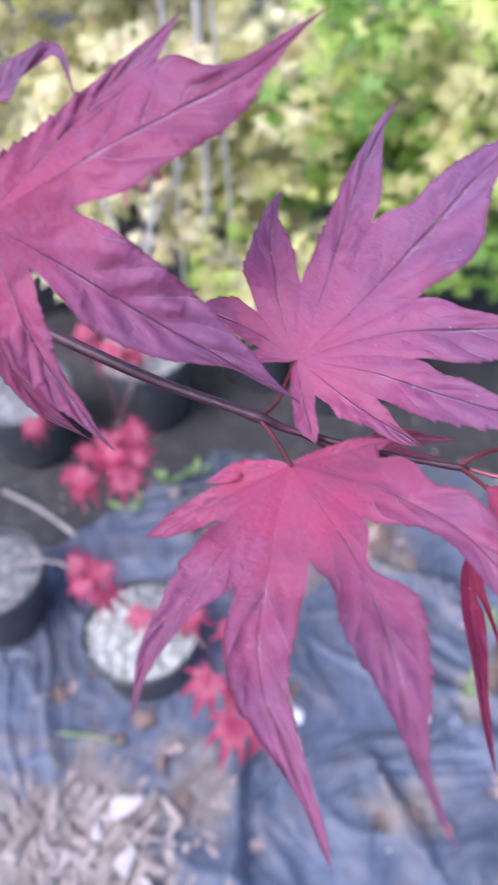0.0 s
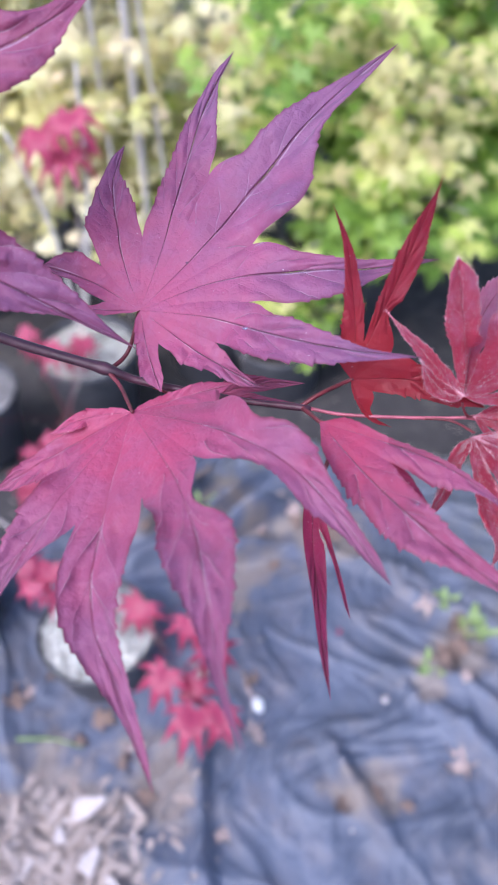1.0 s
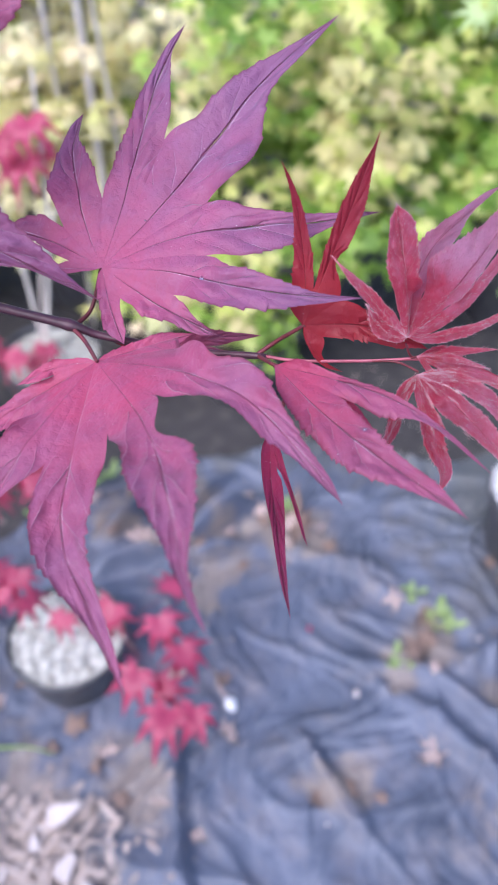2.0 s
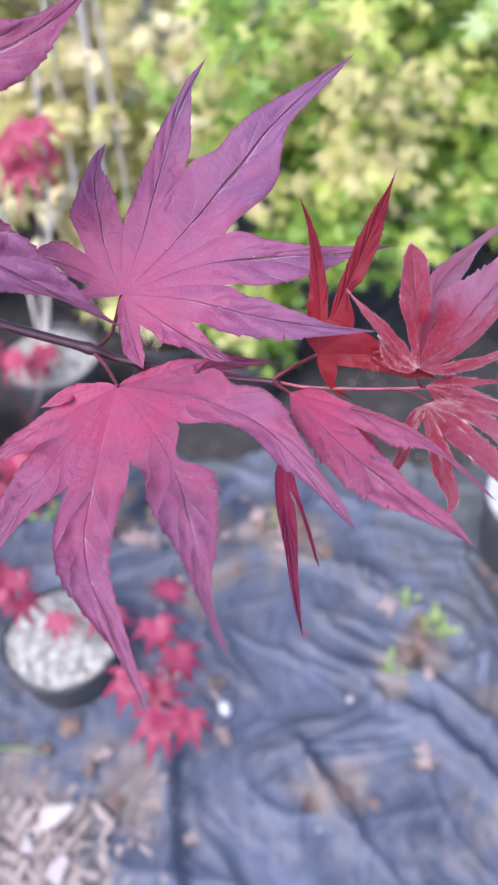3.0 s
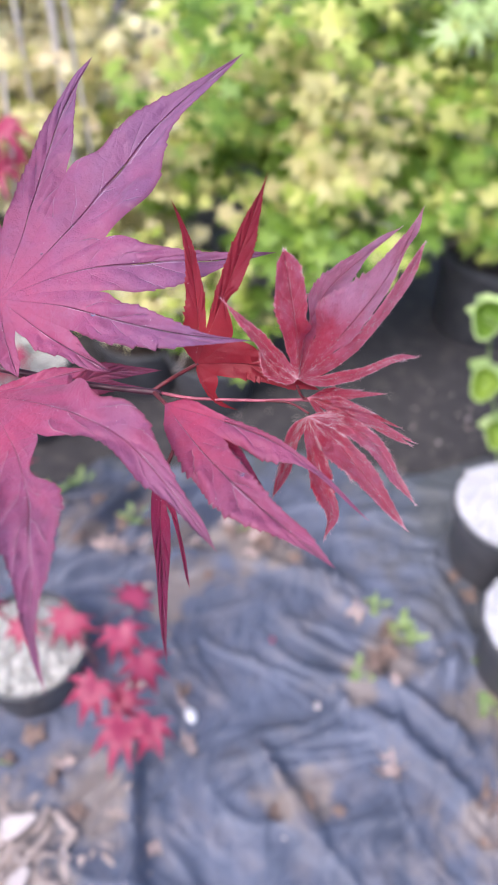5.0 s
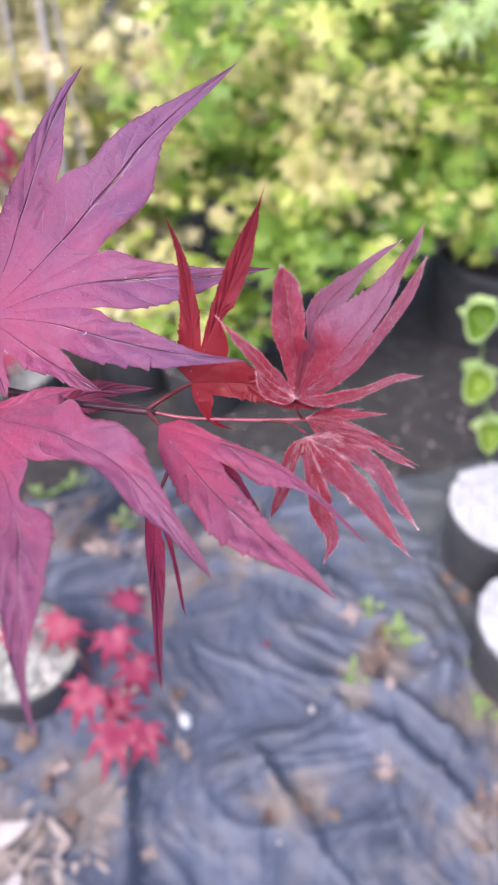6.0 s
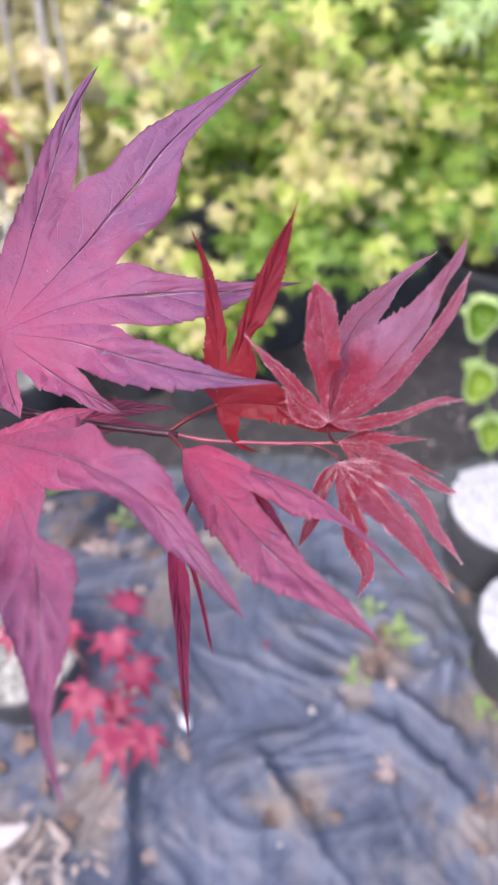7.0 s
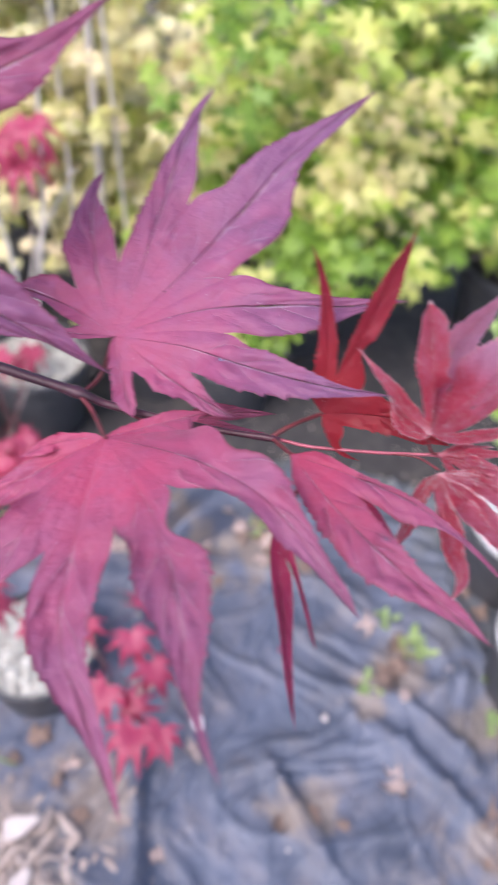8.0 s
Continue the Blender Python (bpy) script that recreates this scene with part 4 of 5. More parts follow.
    stalk = part("petiole", tube(bmesh.new(), smooth_line(PETIOLES[key]), *((0.0003, 0.00026) if key in ("DOWNY", "TUFT", "UNFOLD") else (0.00055, 0.00042))), STALK, leaf)
    stalk.matrix_parent_inverse = Matrix()

# ---- potted maples on the fabric ----
POT_GROUP = "black nursery pots on the fabric"


def potted(name, x, y, r, high, grit, label, category, seed):
    """A pot with its filling, standing on the fabric; returns the thing."""
    ob = thing(name, (x, y, fabric_height(x, y) - 0.004), label, category, POT_GROUP)
    part("pot", pot_mesh(r, high), POT_BLACK, ob, "black plastic nursery pot")
    part("grit", filling(r * (1.0 if grit == PERLITE else 0.955), high * (0.985 if grit == PERLITE else 0.88), seed, *((0.006, 1.2) if grit == PERLITE_DARK else (0.012, 1.3) if grit == PERLITE else (0.006, 1.0))), grit, ob, "dark peat filling" if grit == PEAT else "pale grit topping")
    return ob


CRIMSON_MESHES = [mesh_of("crimson_leaf", small_leaf(40 + k, rows=9, slim=0.15, droop=0.5, cut=0.27, spread=104, fall=0.5), CRIMSON) for k in range(4)]


def face_pose(place, toward, spin, tilt, size):
    """A leaf at place, its upper side turned towards a direction and its main tip turned round that."""
    m = Vector(toward).to_track_quat("Z", "Y").to_matrix().to_4x4()
    return Matrix.Translation(place) @ m @ pose(0, 0, 0, tilt, 0, spin) @ Matrix.Scale(size, 4)


def red_sprig(ob, spots, root, seed, extra=0):
    """Crimson leaves on thin stalks that rise from a stem."""
    rng = random.Random(seed)
    spots = spots + [(x + rng.gauss(0, 0.016), y + rng.gauss(0, 0.016), z - rng.uniform(0.004, 0.03), size * rng.uniform(0.75, 1.0)) for x, y, z, size in rng.choices(spots, k=extra)]
    origin = Vector(ob.location)
    top = Vector((sum(s[0] for s in spots) / len(spots), sum(s[1] for s in spots) / len(spots), min(s[2] for s in spots) - 0.01))
    line = smooth_line([root, (Vector(root) + top) / 2 + Vector((0.01, 0.01, 0.02)), top])
    stem = part("stem", tube(bmesh.new(), line, 0.003, 0.0015), GREY_BARK, ob, "thin brown stem")
    stem.matrix_parent_inverse = Matrix.Translation(-origin)
    for x, y, z, size in spots:
        p = Vector((x, y, z))
        leaf = shared("leaf", rng.choice(CRIMSON_MESHES), ob, Matrix.Translation(-origin) @ face_pose(p, (rng.uniform(-0.3, 0.3), -0.5 + rng.uniform(-0.3, 0.2), 1), rng.uniform(150, 210) if rng.random() < 0.85 else rng.uniform(0, 360), rng.uniform(-15, 15), size))
        q = line[int(rng.uniform(0.5, 1.0) * (len(line) - 1))]
        st = part("petiole", tube(bmesh.new(), smooth_line([q, (q + p) / 2 + Vector((0, 0, 0.008)), p], 4), 0.0007, 0.0006, 5), STALK, ob)
        st.matrix_parent_inverse = Matrix.Translation(-origin)


near_pot = potted("potted_maple", -0.312, 0.62, 0.096, 0.122, PERLITE_DARK, "black nursery pot of grit with a crimson maple seedling", "potted plant", 1)
red_sprig(near_pot, [(-0.165, 0.487, 0.26, 0.071), (-0.146, 0.572, 0.255, 0.069), (-0.214, 0.602, 0.24, 0.068), (-0.132, 0.615, 0.25, 0.064), (-0.112, 0.53, 0.25, 0.070), (-0.122, 0.435, 0.25, 0.074), (-0.087, 0.438, 0.25, 0.062), (-0.29, 0.60, 0.22, 0.053), (-0.36, 0.63, 0.22, 0.053)], (-0.29, 0.62, 0.12), 4, 2)
left_pot = potted("potted_maple", -0.59, 0.69, 0.09, 0.15, DULL_GRIT, "black nursery pot of grey grit with crimson maple leaves", "potted plant", 2)
red_sprig(left_pot, [(-0.394, 0.615, 0.3, 0.053), (-0.349, 0.624, 0.3, 0.056), (-0.37, 0.60, 0.29, 0.045)], (-0.57, 0.70, 0.14), 5)
rear_pot = potted("potted_maple", -0.44, 1.255, 0.108, 0.18, PERLITE_DARK, "black nursery pot with pale grit and crimson leaves", "potted plant", 3)
red_sprig(rear_pot, [(-0.538, 1.222, 0.25, 0.061), (-0.467, 1.171, 0.25, 0.070), (-0.428, 1.207, 0.24, 0.060), (-0.401, 0.884, 0.3, 0.062), (-0.415, 0.794, 0.3, 0.060), (-0.351, 0.801, 0.3, 0.060), (-0.365, 0.900, 0.3, 0.062), (-0.380, 0.845, 0.31, 0.062), (-0.420, 0.855, 0.29, 0.053), (-0.542, 0.905, 0.3, 0.053)], (-0.44, 1.25, 0.165), 6, 9)
potted("nursery_pot", -0.67, 1.12, 0.105, 0.16, DULL_GRIT, "black nursery pot topped with pale grit", "plant pot", 13)
potted("nursery_pot", 0.522, 0.868, 0.103, 0.165, PERLITE, "black nursery pot heaped with white perlite", "plant pot", 7)
potted("nursery_pot", 0.528, 0.640, 0.103, 0.165, PERLITE, "black nursery pot heaped with white perlite grit", "plant pot", 8)

# ---- the yellow-green maples behind ----
LEAF_SETS = {m.name: [mesh_of("leaf", small_leaf(60 + k, count=5 + 2 * (k % 2), rows=4, slim=0.19, droop=0.25, cut=0.42), m) for k in range(5)] for m in (LIME, STRAW, CREAM, GREEN, PEACH)}


def shrub(name, x, y, mats, seed, spread, low, high, singles, rest, label, size=0.037, pot=(0.15, 0.26), sprays=()):
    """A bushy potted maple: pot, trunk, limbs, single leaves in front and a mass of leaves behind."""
    rng = random.Random(seed)
    ob = thing(name, (x, y, -0.035), label, "shrub", "yellow-green maples behind")
    part("pot", pot_mesh(*pot), POT_BLACK, ob, "black nursery pot")
    part("grit", filling(pot[0] * 0.953, pot[1] * 0.85, seed), PEAT, ob)
    tips = []
    foot = pot[1] * 0.8
    trunk = [Vector((0, 0, foot)), Vector((0.01, 0.0, foot + 0.04)), Vector((-0.01, 0.01, foot * 0.45 + high * 0.36)), Vector((0, 0, high * 0.75))]
    part("trunk", tube(bmesh.new(), smooth_line(trunk), 0.011, 0.006, 8), GREY_BARK, ob, "slender grey trunk")
    for k in range(22):
        a = rng.uniform(0, 6.28)
        f = rng.uniform(0.0, 1.0) ** 1.3
        s = trunk[1].lerp(trunk[3], f)
        out = spread * rng.uniform(0.55, 1.0)
        e = Vector((math.cos(a) * out, math.sin(a) * out * 0.8, min(high, max(low, s.z + rng.uniform(-0.2, 0.22)))))
        line = smooth_line([s, s.lerp(e, 0.5) + Vector((0, 0, rng.uniform(0.01, 0.06))), e])
        part("limb", tube(bmesh.new(), line, 0.004, 0.0015, 6), GREY_BARK, ob)
        tips += line[3:]
    spots = []
    for _ in range((singles + rest) // 6):
        c = rng.choice(tips) + Vector((rng.gauss(0, 0.05), rng.gauss(0, 0.05), rng.gauss(0, 0.06)))
        if c.z < low:
            c.z = low + rng.random() * 0.15
        # low leaves are mostly dark green: shade under the crown put into the colour
        mat = GREEN if GREEN in mats and c.z < low + 0.15 and rng.random() < 0.6 else rng.choice(mats)
        for middle, reach, tones in sprays:
            if sum(((p - q) / r) ** 2 for p, q, r in zip(ob.location + c, middle, reach)) < rng.uniform(0.6, 1.2):
                mat = rng.choice(tones)
        for _ in range(6):
            p = c + Vector((rng.gauss(0, 0.028), rng.gauss(0, 0.028), rng.gauss(0, 0.014)))
            spots.append((p, (rng.gauss(0, 0.35), -0.45 + rng.gauss(0, 0.3), 1), 180 + rng.gauss(0, 70), rng.gauss(0, 15), size * rng.uniform(0.6, 1.25), mat))
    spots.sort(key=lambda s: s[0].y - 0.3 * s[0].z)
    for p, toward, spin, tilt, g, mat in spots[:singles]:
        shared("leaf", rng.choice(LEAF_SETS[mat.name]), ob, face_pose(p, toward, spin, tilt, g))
    for mat in {s[5].name: s[5] for s in spots[singles:]}.values():
        crown = [s for s in spots[singles:] if s[5] == mat]
        verts, faces, tints, base = [], [], [], 0
        for p, toward, spin, tilt, g, _ in crown:
            src = rng.choice(LEAF_SETS[mat.name])
            m = face_pose(p, toward, spin, tilt, g)
            verts += [m @ v.co for v in src.vertices]
            faces += [[base + i for i in f.vertices] for f in src.polygons]
            tints += [rng.random()] * sum(len(f.vertices) for f in src.polygons)
            base += len(src.vertices)
        me = bpy.data.meshes.new("crown")
        me.from_pydata(verts, [], faces)
        layer = me.uv_layers.new(name="tint")
        layer.data.foreach_set("uv", np.stack([tints, np.zeros(len(tints))], 1).ravel())
        me.materials.append(mat)
        me.shade_smooth()
        crown_ob = new("crown", me)
        crown_ob.parent = ob
        tagged(crown_ob, "mass of small maple leaves", kind="stuff")
    return ob


# sprays of leaves that have faded to cream, and a peach-coloured one
FADED = [((0.27, 1.38, 0.64), (0.21, 0.34, 0.16), [STRAW, STRAW, STRAW, LIME, LIME]), ((0.10, 1.4, 0.49), (0.05, 0.16, 0.05), [STRAW, PEACH]), ((-0.17, 1.5, 0.6), (0.13, 0.3, 0.3), [STRAW, STRAW, STRAW, LIME, GREEN])]
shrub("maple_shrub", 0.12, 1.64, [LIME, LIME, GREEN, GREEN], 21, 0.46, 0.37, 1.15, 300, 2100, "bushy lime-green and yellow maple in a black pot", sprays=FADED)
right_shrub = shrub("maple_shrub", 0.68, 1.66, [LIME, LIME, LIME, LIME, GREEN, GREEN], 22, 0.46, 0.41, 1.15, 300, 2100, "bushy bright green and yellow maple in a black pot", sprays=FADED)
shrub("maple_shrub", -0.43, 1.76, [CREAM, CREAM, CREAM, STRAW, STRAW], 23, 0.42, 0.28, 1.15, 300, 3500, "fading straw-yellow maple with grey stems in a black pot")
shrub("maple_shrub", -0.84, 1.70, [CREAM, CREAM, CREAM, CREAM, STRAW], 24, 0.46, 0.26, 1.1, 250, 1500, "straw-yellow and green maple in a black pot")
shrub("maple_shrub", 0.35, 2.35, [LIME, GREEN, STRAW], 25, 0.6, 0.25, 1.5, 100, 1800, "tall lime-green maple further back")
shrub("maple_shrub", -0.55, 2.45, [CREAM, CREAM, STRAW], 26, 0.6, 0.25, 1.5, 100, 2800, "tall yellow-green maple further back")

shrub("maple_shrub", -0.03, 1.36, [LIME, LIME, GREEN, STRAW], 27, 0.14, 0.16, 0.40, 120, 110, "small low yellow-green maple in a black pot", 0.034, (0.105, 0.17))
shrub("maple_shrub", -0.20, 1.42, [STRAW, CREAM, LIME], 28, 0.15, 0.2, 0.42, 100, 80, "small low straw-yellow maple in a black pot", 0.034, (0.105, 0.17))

# a drooping spray of slender pale green leaves
SLENDER = [mesh_of("leaf", small_leaf(80 + k, count=7, rows=6, slim=0.11, droop=0.3, cut=0.22, spread=110), MINT) for k in range(3)]
rng = random.Random(31)
origin = Vector(right_shrub.location)
line = smooth_line([(0.66, 1.66, 0.78), (0.54, 1.46, 0.98), (0.44, 1.31, 0.91), (0.34, 1.28, 0.87)])
part("limb", tube(bmesh.new(), [p - origin for p in line], 0.004, 0.0015, 6), GREY_BARK, right_shrub)
for k in range(17):
    p = line[int((0.45 + 0.55 * k / 16) * (len(line) - 1))] + Vector((rng.gauss(0, 0.022), rng.gauss(0, 0.02), rng.uniform(-0.05, 0.012)))
    shared("leaf", rng.choice(SLENDER), right_shrub, face_pose(p - origin, (rng.gauss(0, 0.3), -1, 0.55), 180 + rng.gauss(0, 30), rng.gauss(0, 12), rng.uniform(0.04, 0.058)))

# ---- canes and a taller red seedling by the rear pot ----
for k, (foot, head, r) in enumerate((((-0.345, 1.56, 0), (-0.315, 1.50, 0.98), 0.010), ((-0.41, 1.56, 0), (-0.385, 1.52, 1.0), 0.006), ((-0.27, 1.52, 0), (-0.29, 1.45, 1.0), 0.004), ((-0.70, 0.97, 0.0), (-0.46, 0.77, 0.16), 0.0042))):
    foot = Vector((foot[0], foot[1], fabric_height(foot[0], foot[1])))
    mid = foot.lerp(Vector(head), 0.5) + Vector((0.006, 0.004, 0))
    cane = part("cane", tube(bmesh.new(), smooth_line([foot, mid, head], 10), r, r * 0.85, 8, [(0.3, 0.25, 0.02), (0.62, 0.25, 0.02), (0.85, 0.2, 0.02)]), PALE_STAKE if k < 3 else GREY_BARK)
    tagged(cane, "pale weathered garden cane" if k < 3 else "grey stick lying across the fabric", "cane", "pale canes")
red_sprig(rear_pot, [(-0.451, 1.3, 0.633, 0.085), (-0.39, 1.3, 0.663, 0.085), (-0.409, 1.3, 0.592, 0.09), (-0.36, 1.31, 0.60, 0.06)], (-0.46, 1.26, 0.165), 9)
for head, bow in (((-0.52, 1.32, 0.62), 0.02), ((-0.33, 1.34, 0.56), -0.03), ((-0.37, 1.32, 0.74), 0.02)):
    line = smooth_line([(-0.45, 1.26, 0.16), (Vector((-0.45, 1.26, 0.16)) + Vector(head)) / 2 + Vector((bow, 0, 0.03)), head])
    stem = part("stem", tube(bmesh.new(), line, 0.005, 0.003, 7), PALE_STAKE, rear_pot, "bare pale grey stem")
    stem.matrix_parent_inverse = Matrix.Translation(-Vector(rear_pot.location))

# ---- a seedling with cupped green leaves ----
HERB_TIERS = [((0.482, 1.12, 0.402), 0.074), ((0.518, 1.12, 0.25), 0.072), ((0.574, 1.12, 0.117), 0.067)]
herb = thing("seedling", (0.60, 1.13, fabric_height(0.60, 1.13) - 0.003), "light green seedling with cupped round leaves", "plant")
bm = tube(bmesh.new(), smooth_line([(0, 0, 0)] + [Vector(at) - herb.location for at, _ in HERB_TIERS[::-1]]), 0.003, 0.002, 7)
part("stem", bm, WEED, herb, "thin green stem")


def cup_leaf(seed, broad=0.46):
    """A cupped oval blade."""
    bm = bmesh.new()
    rng = random.Random(seed)
    uv = bm.loops.layers.uv.new("tint")
    grid = []
    for r in range(9):
        u = r / 8
        w = broad * math.sin(math.pi * u) ** 0.7
        grid.append([bm.verts.new((w * v, u, 2.3 * (w * v) ** 2 + 0.9 * (u - 0.5) ** 2 + 0.03 * math.sin(7 * u + 3 * v))) for v in (-1, -0.5, 0, 0.5, 1)])
    for a, b in zip(grid, grid[1:]):
        for c in range(4):
            face = bm.faces.new((a[c], a[c + 1], b[c + 1], b[c]))
            for loop in face.loops:
                loop[uv].uv = (rng.random() * 0.1, 0)
    return bm


def bowl_leaf(seed):
    """A blade rolled into a deep bowl with a thin turned-out rim and a pointed lip."""
    bm = bmesh.new()
    rng = random.Random(seed)
    uv = bm.loops.layers.uv.new("tint")
    phase = rng.uniform(0, 6.28)
    rings = []
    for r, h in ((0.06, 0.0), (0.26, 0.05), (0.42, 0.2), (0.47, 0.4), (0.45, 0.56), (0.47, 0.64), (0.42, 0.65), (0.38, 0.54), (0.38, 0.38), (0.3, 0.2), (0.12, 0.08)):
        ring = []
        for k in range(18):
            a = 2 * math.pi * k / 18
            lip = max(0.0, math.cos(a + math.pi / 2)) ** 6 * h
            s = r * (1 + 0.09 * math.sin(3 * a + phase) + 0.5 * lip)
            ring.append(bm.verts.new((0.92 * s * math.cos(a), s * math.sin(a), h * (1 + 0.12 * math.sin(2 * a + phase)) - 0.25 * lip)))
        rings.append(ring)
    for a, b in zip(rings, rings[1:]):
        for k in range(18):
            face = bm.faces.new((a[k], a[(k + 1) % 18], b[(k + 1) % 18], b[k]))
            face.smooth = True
            # inside faces use the second slot, so the hollow's shade is painted in
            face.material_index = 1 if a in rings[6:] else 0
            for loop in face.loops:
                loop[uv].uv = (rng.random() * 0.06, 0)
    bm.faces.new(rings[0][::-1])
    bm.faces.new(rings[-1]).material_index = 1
    return bm


CUPS = [mesh_of("leaf", cup_leaf(k), MINT) for k in range(3)]
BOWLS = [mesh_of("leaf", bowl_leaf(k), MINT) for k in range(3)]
# darker green for the inside: shade of the bowl put into the colour
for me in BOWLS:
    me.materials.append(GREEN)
WEED_CUPS = [mesh_of("leaf", cup_leaf(7 + k, 0.2), WEED) for k in range(3)]
rng = random.Random(5)
for at, size in HERB_TIERS:
    spot = Matrix.Translation(Vector(at) - herb.location + Vector((-0.006, -0.012, 0.011)))
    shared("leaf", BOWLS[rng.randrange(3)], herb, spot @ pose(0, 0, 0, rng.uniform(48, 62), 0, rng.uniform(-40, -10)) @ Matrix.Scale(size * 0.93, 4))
    for k in (0, 2, 3):
        shared("leaf", CUPS[k % 3], herb, Matrix.Translation(Vector(at) - herb.location + Vector((0, 0.008, -0.012))) @ pose(0, 0, 0, rng.uniform(-20, 40), 0, 160 + k * 90 + rng.uniform(-25, 25)) @ Matrix.Scale(size * rng.uniform(0.6, 0.85), 4))

# ---- weeds ----
for x, y, count in ((0.318, 0.71, 7), (0.285, 0.745, 4), (0.235, 0.617, 4), (0.345, 0.695, 4), (0.455, 0.560, 5), (-0.17, 0.93, 5), (-0.42, 0.95, 4), (-0.36, 1.03, 5), (-0.30, 1.06, 5), (0.047, 0.963, 5), (0.46, 0.645, 5)):
    weed = thing("weed", (x, y, fabric_height(x, y) + 0.002), "small green weed sprouting through the fabric", "weed", "weeds on the fabric")
    for k in range(count):
        shared("leaf", WEED_CUPS[k % 3], weed, pose(rng.uniform(-0.012, 0.012), rng.uniform(-0.012, 0.012), rng.uniform(0.0, 0.006), rng.uniform(-5, 35), 0, k * 360 / count + rng.uniform(-25, 25)) @ Matrix.Scale(rng.uniform(0.024, 0.042), 4))
blade_line = smooth_line([(-0.430, 0.474, 0.022), (-0.367, 0.471, 0.034), (-0.319, 0.464, 0.02)])
weed = part("grass_blade", tube(bmesh.new(), blade_line, 0.0035, 0.0012, 4), WEED)
tagged(weed, "single green grass blade lying on the fabric", "grass blade")


# ---- litter ----
def chip_mesh(bm, m, rng, long, wide, thick):
    """A splintered wood chip: a bent, uneven, tapering sliver."""
    rows = []
    for r in range(5):
        u = r / 4
        w = wide * (0.2 + 0.8 * math.sin(math.pi * (0.06 + 0.88 * u))) * rng.uniform(0.75, 1.1)
        z = 0.12 * long * (u - 0.5) ** 2
        rows.append([bm.verts.new(m @ Vector((long * (u - 0.5) + rng.uniform(-0.05, 0.05) * long * abs(sy), w * sy, z + sz * thick))) for sy, sz in ((-0.5, -0.4), (0.5, -0.5), (0.5, 0.4), (0.0, 0.6), (-0.5, 0.5))])
    for a, b in zip(rows, rows[1:]):
        for k in range(5):
            bm.faces.new((a[k], a[(k + 1) % 5], b[(k + 1) % 5], b[k]))
    bm.faces.new(rows[0][::-1])
    bm.faces.new(rows[-1])


def lie(x, y, rng, up=0.003):
    return pose(x, y, fabric_height(x, y) + up, rng.uniform(-18, 18), rng.uniform(-18, 18), rng.uniform(0, 360))


heap = thing("wood_chip_heap", (-0.38, 0.31, fabric_height(-0.38, 0.31)), "heap of weathered brown and bleached wood chips", "wood chips")


def chip_piece(mat):
    bm = bmesh.new()
    chip_mesh(bm, Matrix(), rng, rng.uniform(0.016, 0.06), rng.uniform(0.005, 0.016), rng.uniform(0.002, 0.004))
    me = bpy.data.meshes.new("wood_chip")
    bm.to_mesh(me)
    bm.free()
    me.materials.append(mat)
    return me


CHIPS = [chip_piece(CHIP) for _ in range(14)] + [chip_piece(PALE_CHIP) for _ in range(1)]
for _ in range(300):
    x, y = -0.38 + rng.gauss(0, 0.085), 0.275 + rng.gauss(0, 0.05)
    shared("wood_chip", rng.choice(CHIPS), heap, Matrix.Translation(-Vector(heap.location)) @ lie(x, y, rng, rng.uniform(0.004, 0.018)))
bm = bmesh.new()
for _ in range(520):
    x, y = -0.38 + rng.gauss(0, 0.09), 0.28 + rng.gauss(0, 0.06)
    chip_mesh(bm, Matrix.Translation(-Vector(heap.location)) @ lie(x, y, rng, rng.uniform(0.0, 0.008)), rng, rng.uniform(0.008, 0.03), rng.uniform(0.005, 0.014), 0.003)
tagged(part("chip_bed", bm, CHIP, heap, smooth=False), "bed of small wood chips", kind="stuff")


def shard_mesh(rng, long):
    """A flat splinter of bleached wood: a ragged slab with a pointed end."""
    bm = bmesh.new()
    rim = [(-0.5, -0.12), (-0.38, -0.3), (0.0, -0.26), (0.34, -0.14), (0.52, 0.03), (0.2, 0.2), (-0.12, 0.3), (-0.44, 0.2)]
    rim = [((px + rng.uniform(-0.05, 0.05)) * long, (py + rng.uniform(-0.05, 0.05)) * long) for px, py in rim]
    low = [bm.verts.new((px, py, -0.002)) for px, py in rim]
    high = [bm.verts.new((px * 0.93, py * 0.93, 0.002 + 0.05 * px + rng.uniform(0, 0.002))) for px, py in rim]
    bm.faces.new(low[::-1])
    bm.faces.new(high)
    for k in range(len(rim)):
        j = (k + 1) % len(rim)
        bm.faces.new((low[k], low[j], high[j], high[k]))
    return bm


for x, y, long, turn in ((-0.292, 0.374, 0.058, 20), (-0.276, 0.302, 0.044, 60), (-0.379, 0.285, 0.05, 35), (-0.33, 0.335, 0.03, 110)):
    ob = tagged(part("wood_chip", shard_mesh(rng, long), PALE_CHIP, smooth=False), "bleached pale wood chip on the heap", "wood chip", "large pale wood chips")
    ob.matrix_basis = pose(x, y, fabric_height(x, y) + 0.016, rng.uniform(-10, 10), rng.uniform(-10, 10), turn)
bm = tube(bmesh.new(), smooth_line([(x, y, fabric_height(x, y) + 0.008) for x, y in ((-0.318, 0.918), (-0.24, 0.992), (-0.165, 1.062))], 6), 0.0055, 0.0045, 8, [(0.4, 0.25, 0.05)])
tagged(part("stick", bm, BROWN_STICK), "brown stick lying along a fold of the fabric", "stick")
bm = tube(bmesh.new(), smooth_line([(x, y, fabric_height(x, y) + 0.006) for x, y in ((-0.070, 0.602), (-0.066, 0.578), (-0.052, 0.556))], 5), 0.004, 0.0025, 7)
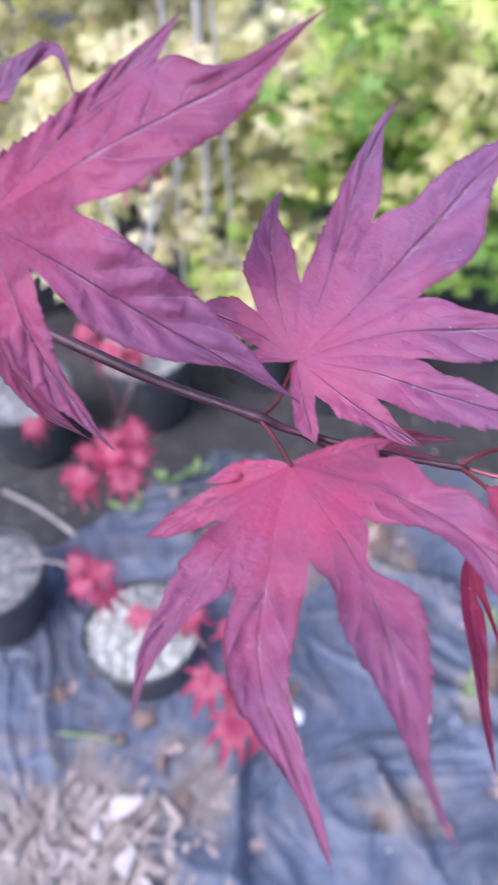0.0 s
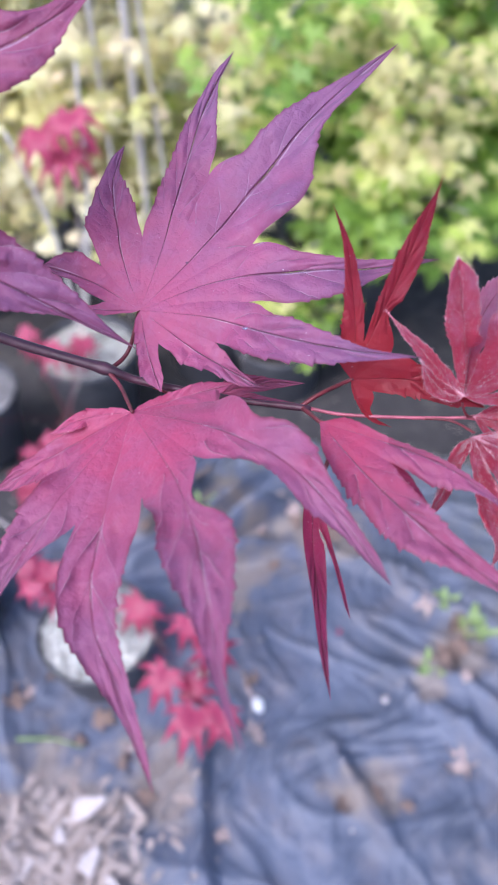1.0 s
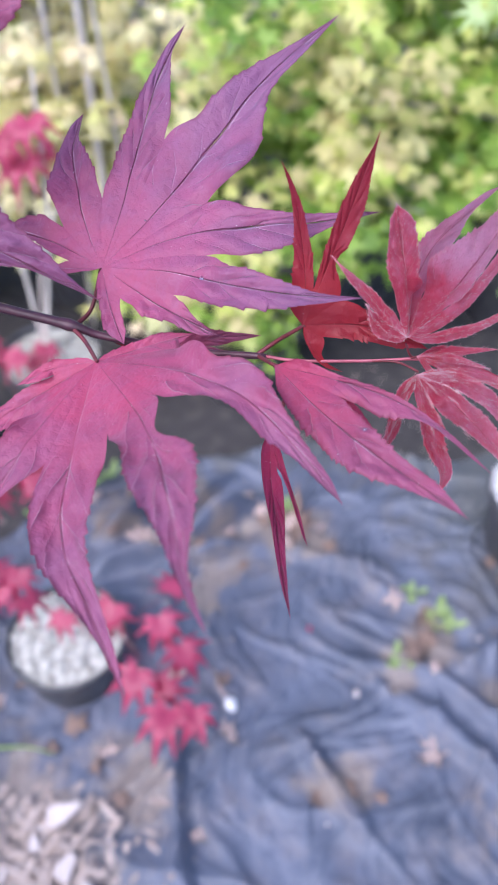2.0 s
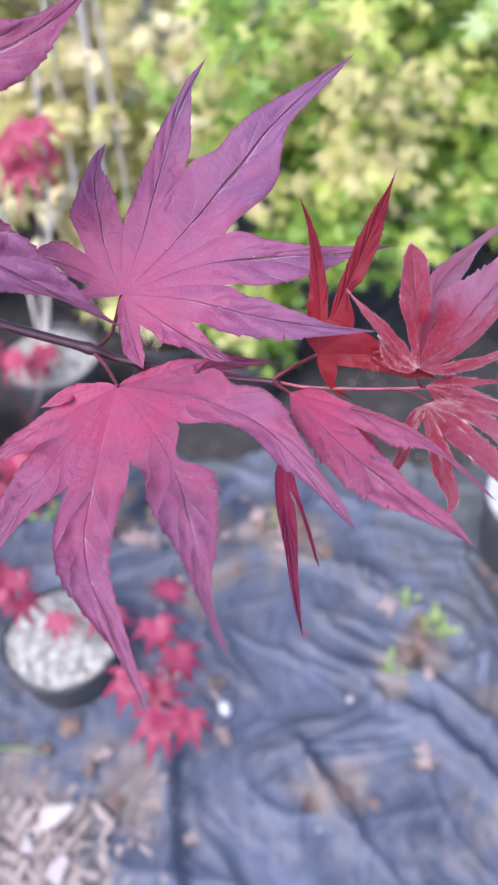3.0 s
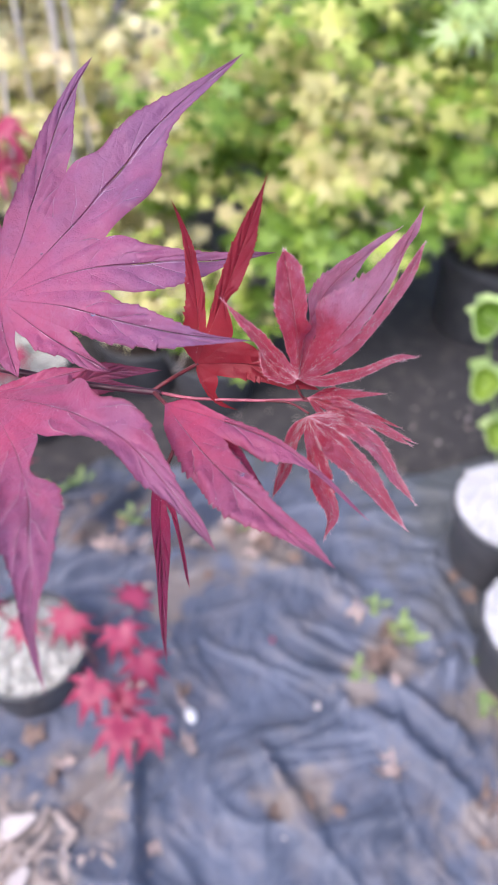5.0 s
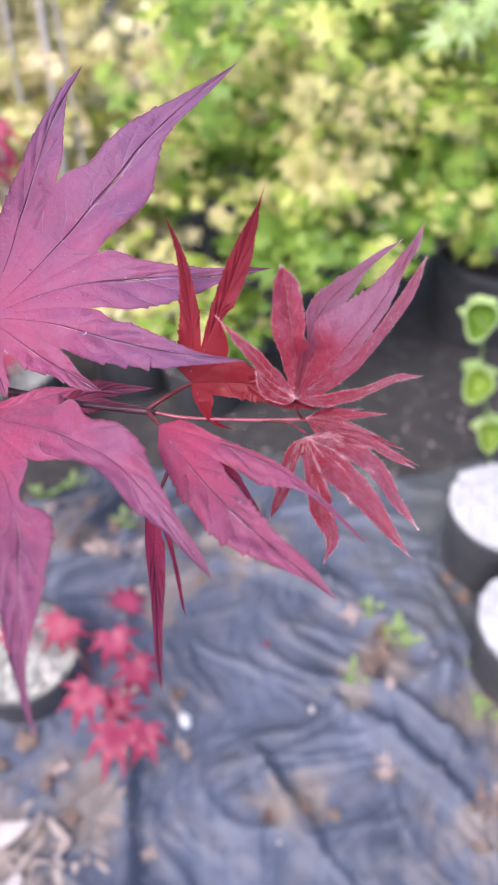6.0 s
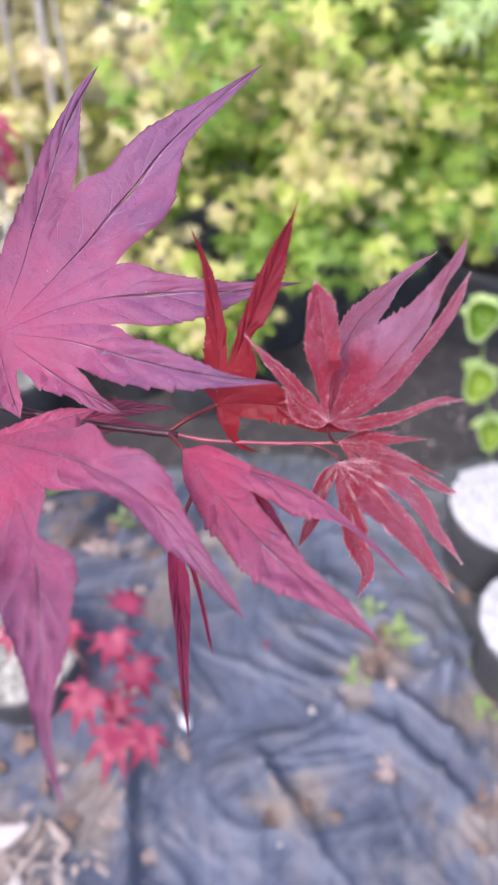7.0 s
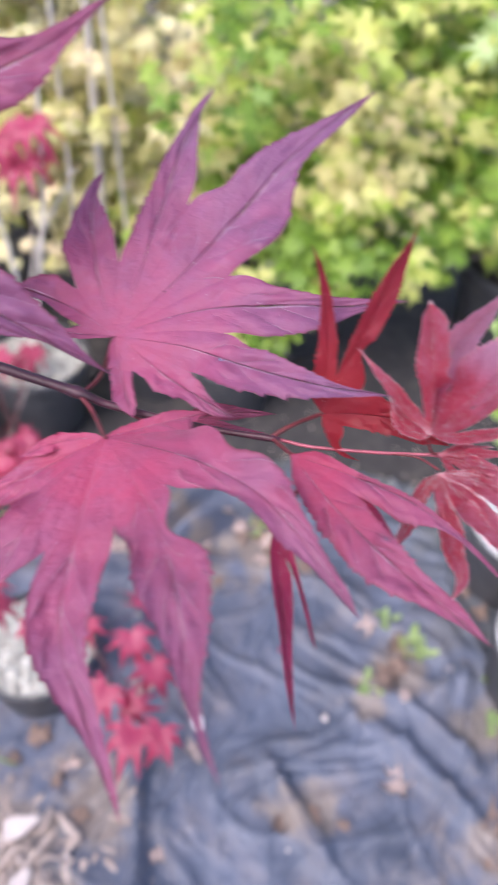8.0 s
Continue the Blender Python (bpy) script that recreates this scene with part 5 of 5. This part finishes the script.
tagged(part("leaf_stalk", bm, DRY_PINK), "dry pinkish-brown leaf stalk on the fabric", "leaf stalk")
for x, y, r in ((-0.046, 0.543, 0.010), (0.386, 0.66, 0.004), (0.163, 0.562, 0.0065), (0.559, 1.254, 0.0045), (0.476, 1.177, 0.004), (0.10, 0.36, 0.003)):
    bm = bmesh.new()
    bmesh.ops.create_icosphere(bm, subdivisions=3, radius=r)
    for v in bm.verts:
        v.co *= 1 + 0.35 * noise.noise(v.co / r * 0.9 + Vector((x * 50, 0, 0)))
        v.co.z *= 0.6
        v.co.y *= 1.35 if r > 0.008 else 1.0
        v.co.x *= 0.85
    ob = tagged(part("pebble", bm, PEBBLE if r > 0.008 else PALE_CHIP), "small white pebble on the fabric" if r > 0.008 else "tiny pale stone on the fabric", "pebble", "white pebbles")
    ob.matrix_basis = pose(x, y, fabric_height(x, y) + 0.006 + r * 0.35, 0, 0, 20 if r > 0.008 else x * 900)

DRY_MESHES = {m.name: [mesh_of("dry_leaf", small_leaf(80 + k, count=5, rows=6, slim=0.26, droop=rd, cut=0.5), m) for k, rd in enumerate((1.3, -1.1, 0.9))] for m in (DRY_LEAF, DRY_PINK)}
PALE_SPOTS = [(0.076, 0.932, 0.05), (0.007, 0.957, 0.04), (0.12, 0.915, 0.036), (0.276, 0.464, 0.045), (0.255, 0.742, 0.045), (-0.05, 0.50, 0.022), (0.45, 0.43, 0.03), (-0.24, 0.47, 0.036), (-0.06, 0.90, 0.04), (0.06, 0.88, 0.036), (-0.14, 0.80, 0.034), (-0.02, 0.97, 0.03), (0.49, 0.62, 0.03), (-0.43, 0.55, 0.03), (-0.33, 0.98, 0.036), (0.30, 0.60, 0.02), (-0.151, 0.596, 0.03), (-0.046, 0.488, 0.022), (-0.09, 0.345, 0.03), (-0.222, 0.895, 0.058), (-0.150, 0.880, 0.045), (-0.185, 0.855, 0.04)]
BROWN_SPOTS = [(0.30, 0.70, 0.045), (0.275, 0.645, 0.05), (0.26, 0.625, 0.04), (-0.055, 0.585, 0.024), (0.14, 0.41, 0.032), (0.09, 0.395, 0.03), (0.185, 0.40, 0.022), (0.42, 0.40, 0.04), (0.40, 0.35, 0.034), (-0.33, 0.47, 0.03), (-0.25, 0.44, 0.028), (-0.21, 0.40, 0.03), (-0.10, 0.86, 0.034), (-0.296, 0.506, 0.045), (-0.19, 0.95, 0.05), (0.30, 0.72, 0.04), (0.285, 0.665, 0.045)]
EDGE_SPOTS = [(0.064, 0.928, 0.06), (0.090, 0.901, 0.05), (-0.03, 0.83, 0.03), (0.02, 0.93, 0.04), (0.09, 0.92, 0.03), (-0.16, 0.93, 0.036), (0.14, 0.87, 0.03), (0.47, 0.78, 0.036), (0.44, 0.83, 0.03), (0.46, 0.58, 0.034), (-0.40, 0.58, 0.026), (-0.45, 0.53, 0.03), (0.52, 0.50, 0.034), (-0.28, 0.90, 0.034), (-0.25, 1.0, 0.03)]
for x, y, size, pale in [(*q, True) for q in PALE_SPOTS] + [(*q, False) for q in BROWN_SPOTS + EDGE_SPOTS]:
    mat = DRY_PINK if pale else DRY_LEAF
    ob = new("dry_leaf", rng.choice(DRY_MESHES[mat.name]))
    ob.matrix_basis = lie(x, y, rng, 0.008) @ Matrix.Scale(size, 4)
    tagged(ob, "curled pale pinkish dry leaf on the fabric" if pale else "curled brown dry leaf on the fabric", "dry leaf", "dry leaves on the fabric")
fallen = new("fallen_leaf", CRIMSON_MESHES[0])
fallen.matrix_basis = lie(0.088, 0.683, rng, 0.006) @ Matrix.Scale(0.014, 4)
tagged(fallen, "tiny crimson maple leaf fallen on the fabric", "fallen leaf")
bm = bmesh.new()
for _ in range(500):
    x, y = rng.uniform(-0.6, 0.7), rng.uniform(0.2, 1.4)
    if noise.noise(Vector((x * 3, y * 3, 8))) > -0.05:
        chip_mesh(bm, lie(x, y, rng, 0.002), rng, rng.uniform(0.005, 0.018), rng.uniform(0.002, 0.006), 0.0015)
tagged(part("litter", bm, CHIP, smooth=False), "scattered bits of bark and dead leaf", "litter", kind="stuff")

# ---- dew on the leaves ----
for x, y, z, r in ((-0.0159, 0.1335, 1.1454, 0.00050), (-0.0308, 0.1096, 1.1335, 0.00040), (0.0157, 0.0963, 1.1374, 0.00040), (-0.0290, 0.1501, 1.1493, 0.00030)):
    bm = bmesh.new()
    bmesh.ops.create_uvsphere(bm, u_segments=16, v_segments=10, radius=r)
    for v in bm.verts:
        v.co.z *= 0.55
    ob = tagged(part("dew_drop", bm, DEW), "tiny clear dew drop on a purple leaf", "dew drop", "dew drops")
    ob.location = (x, y, z)
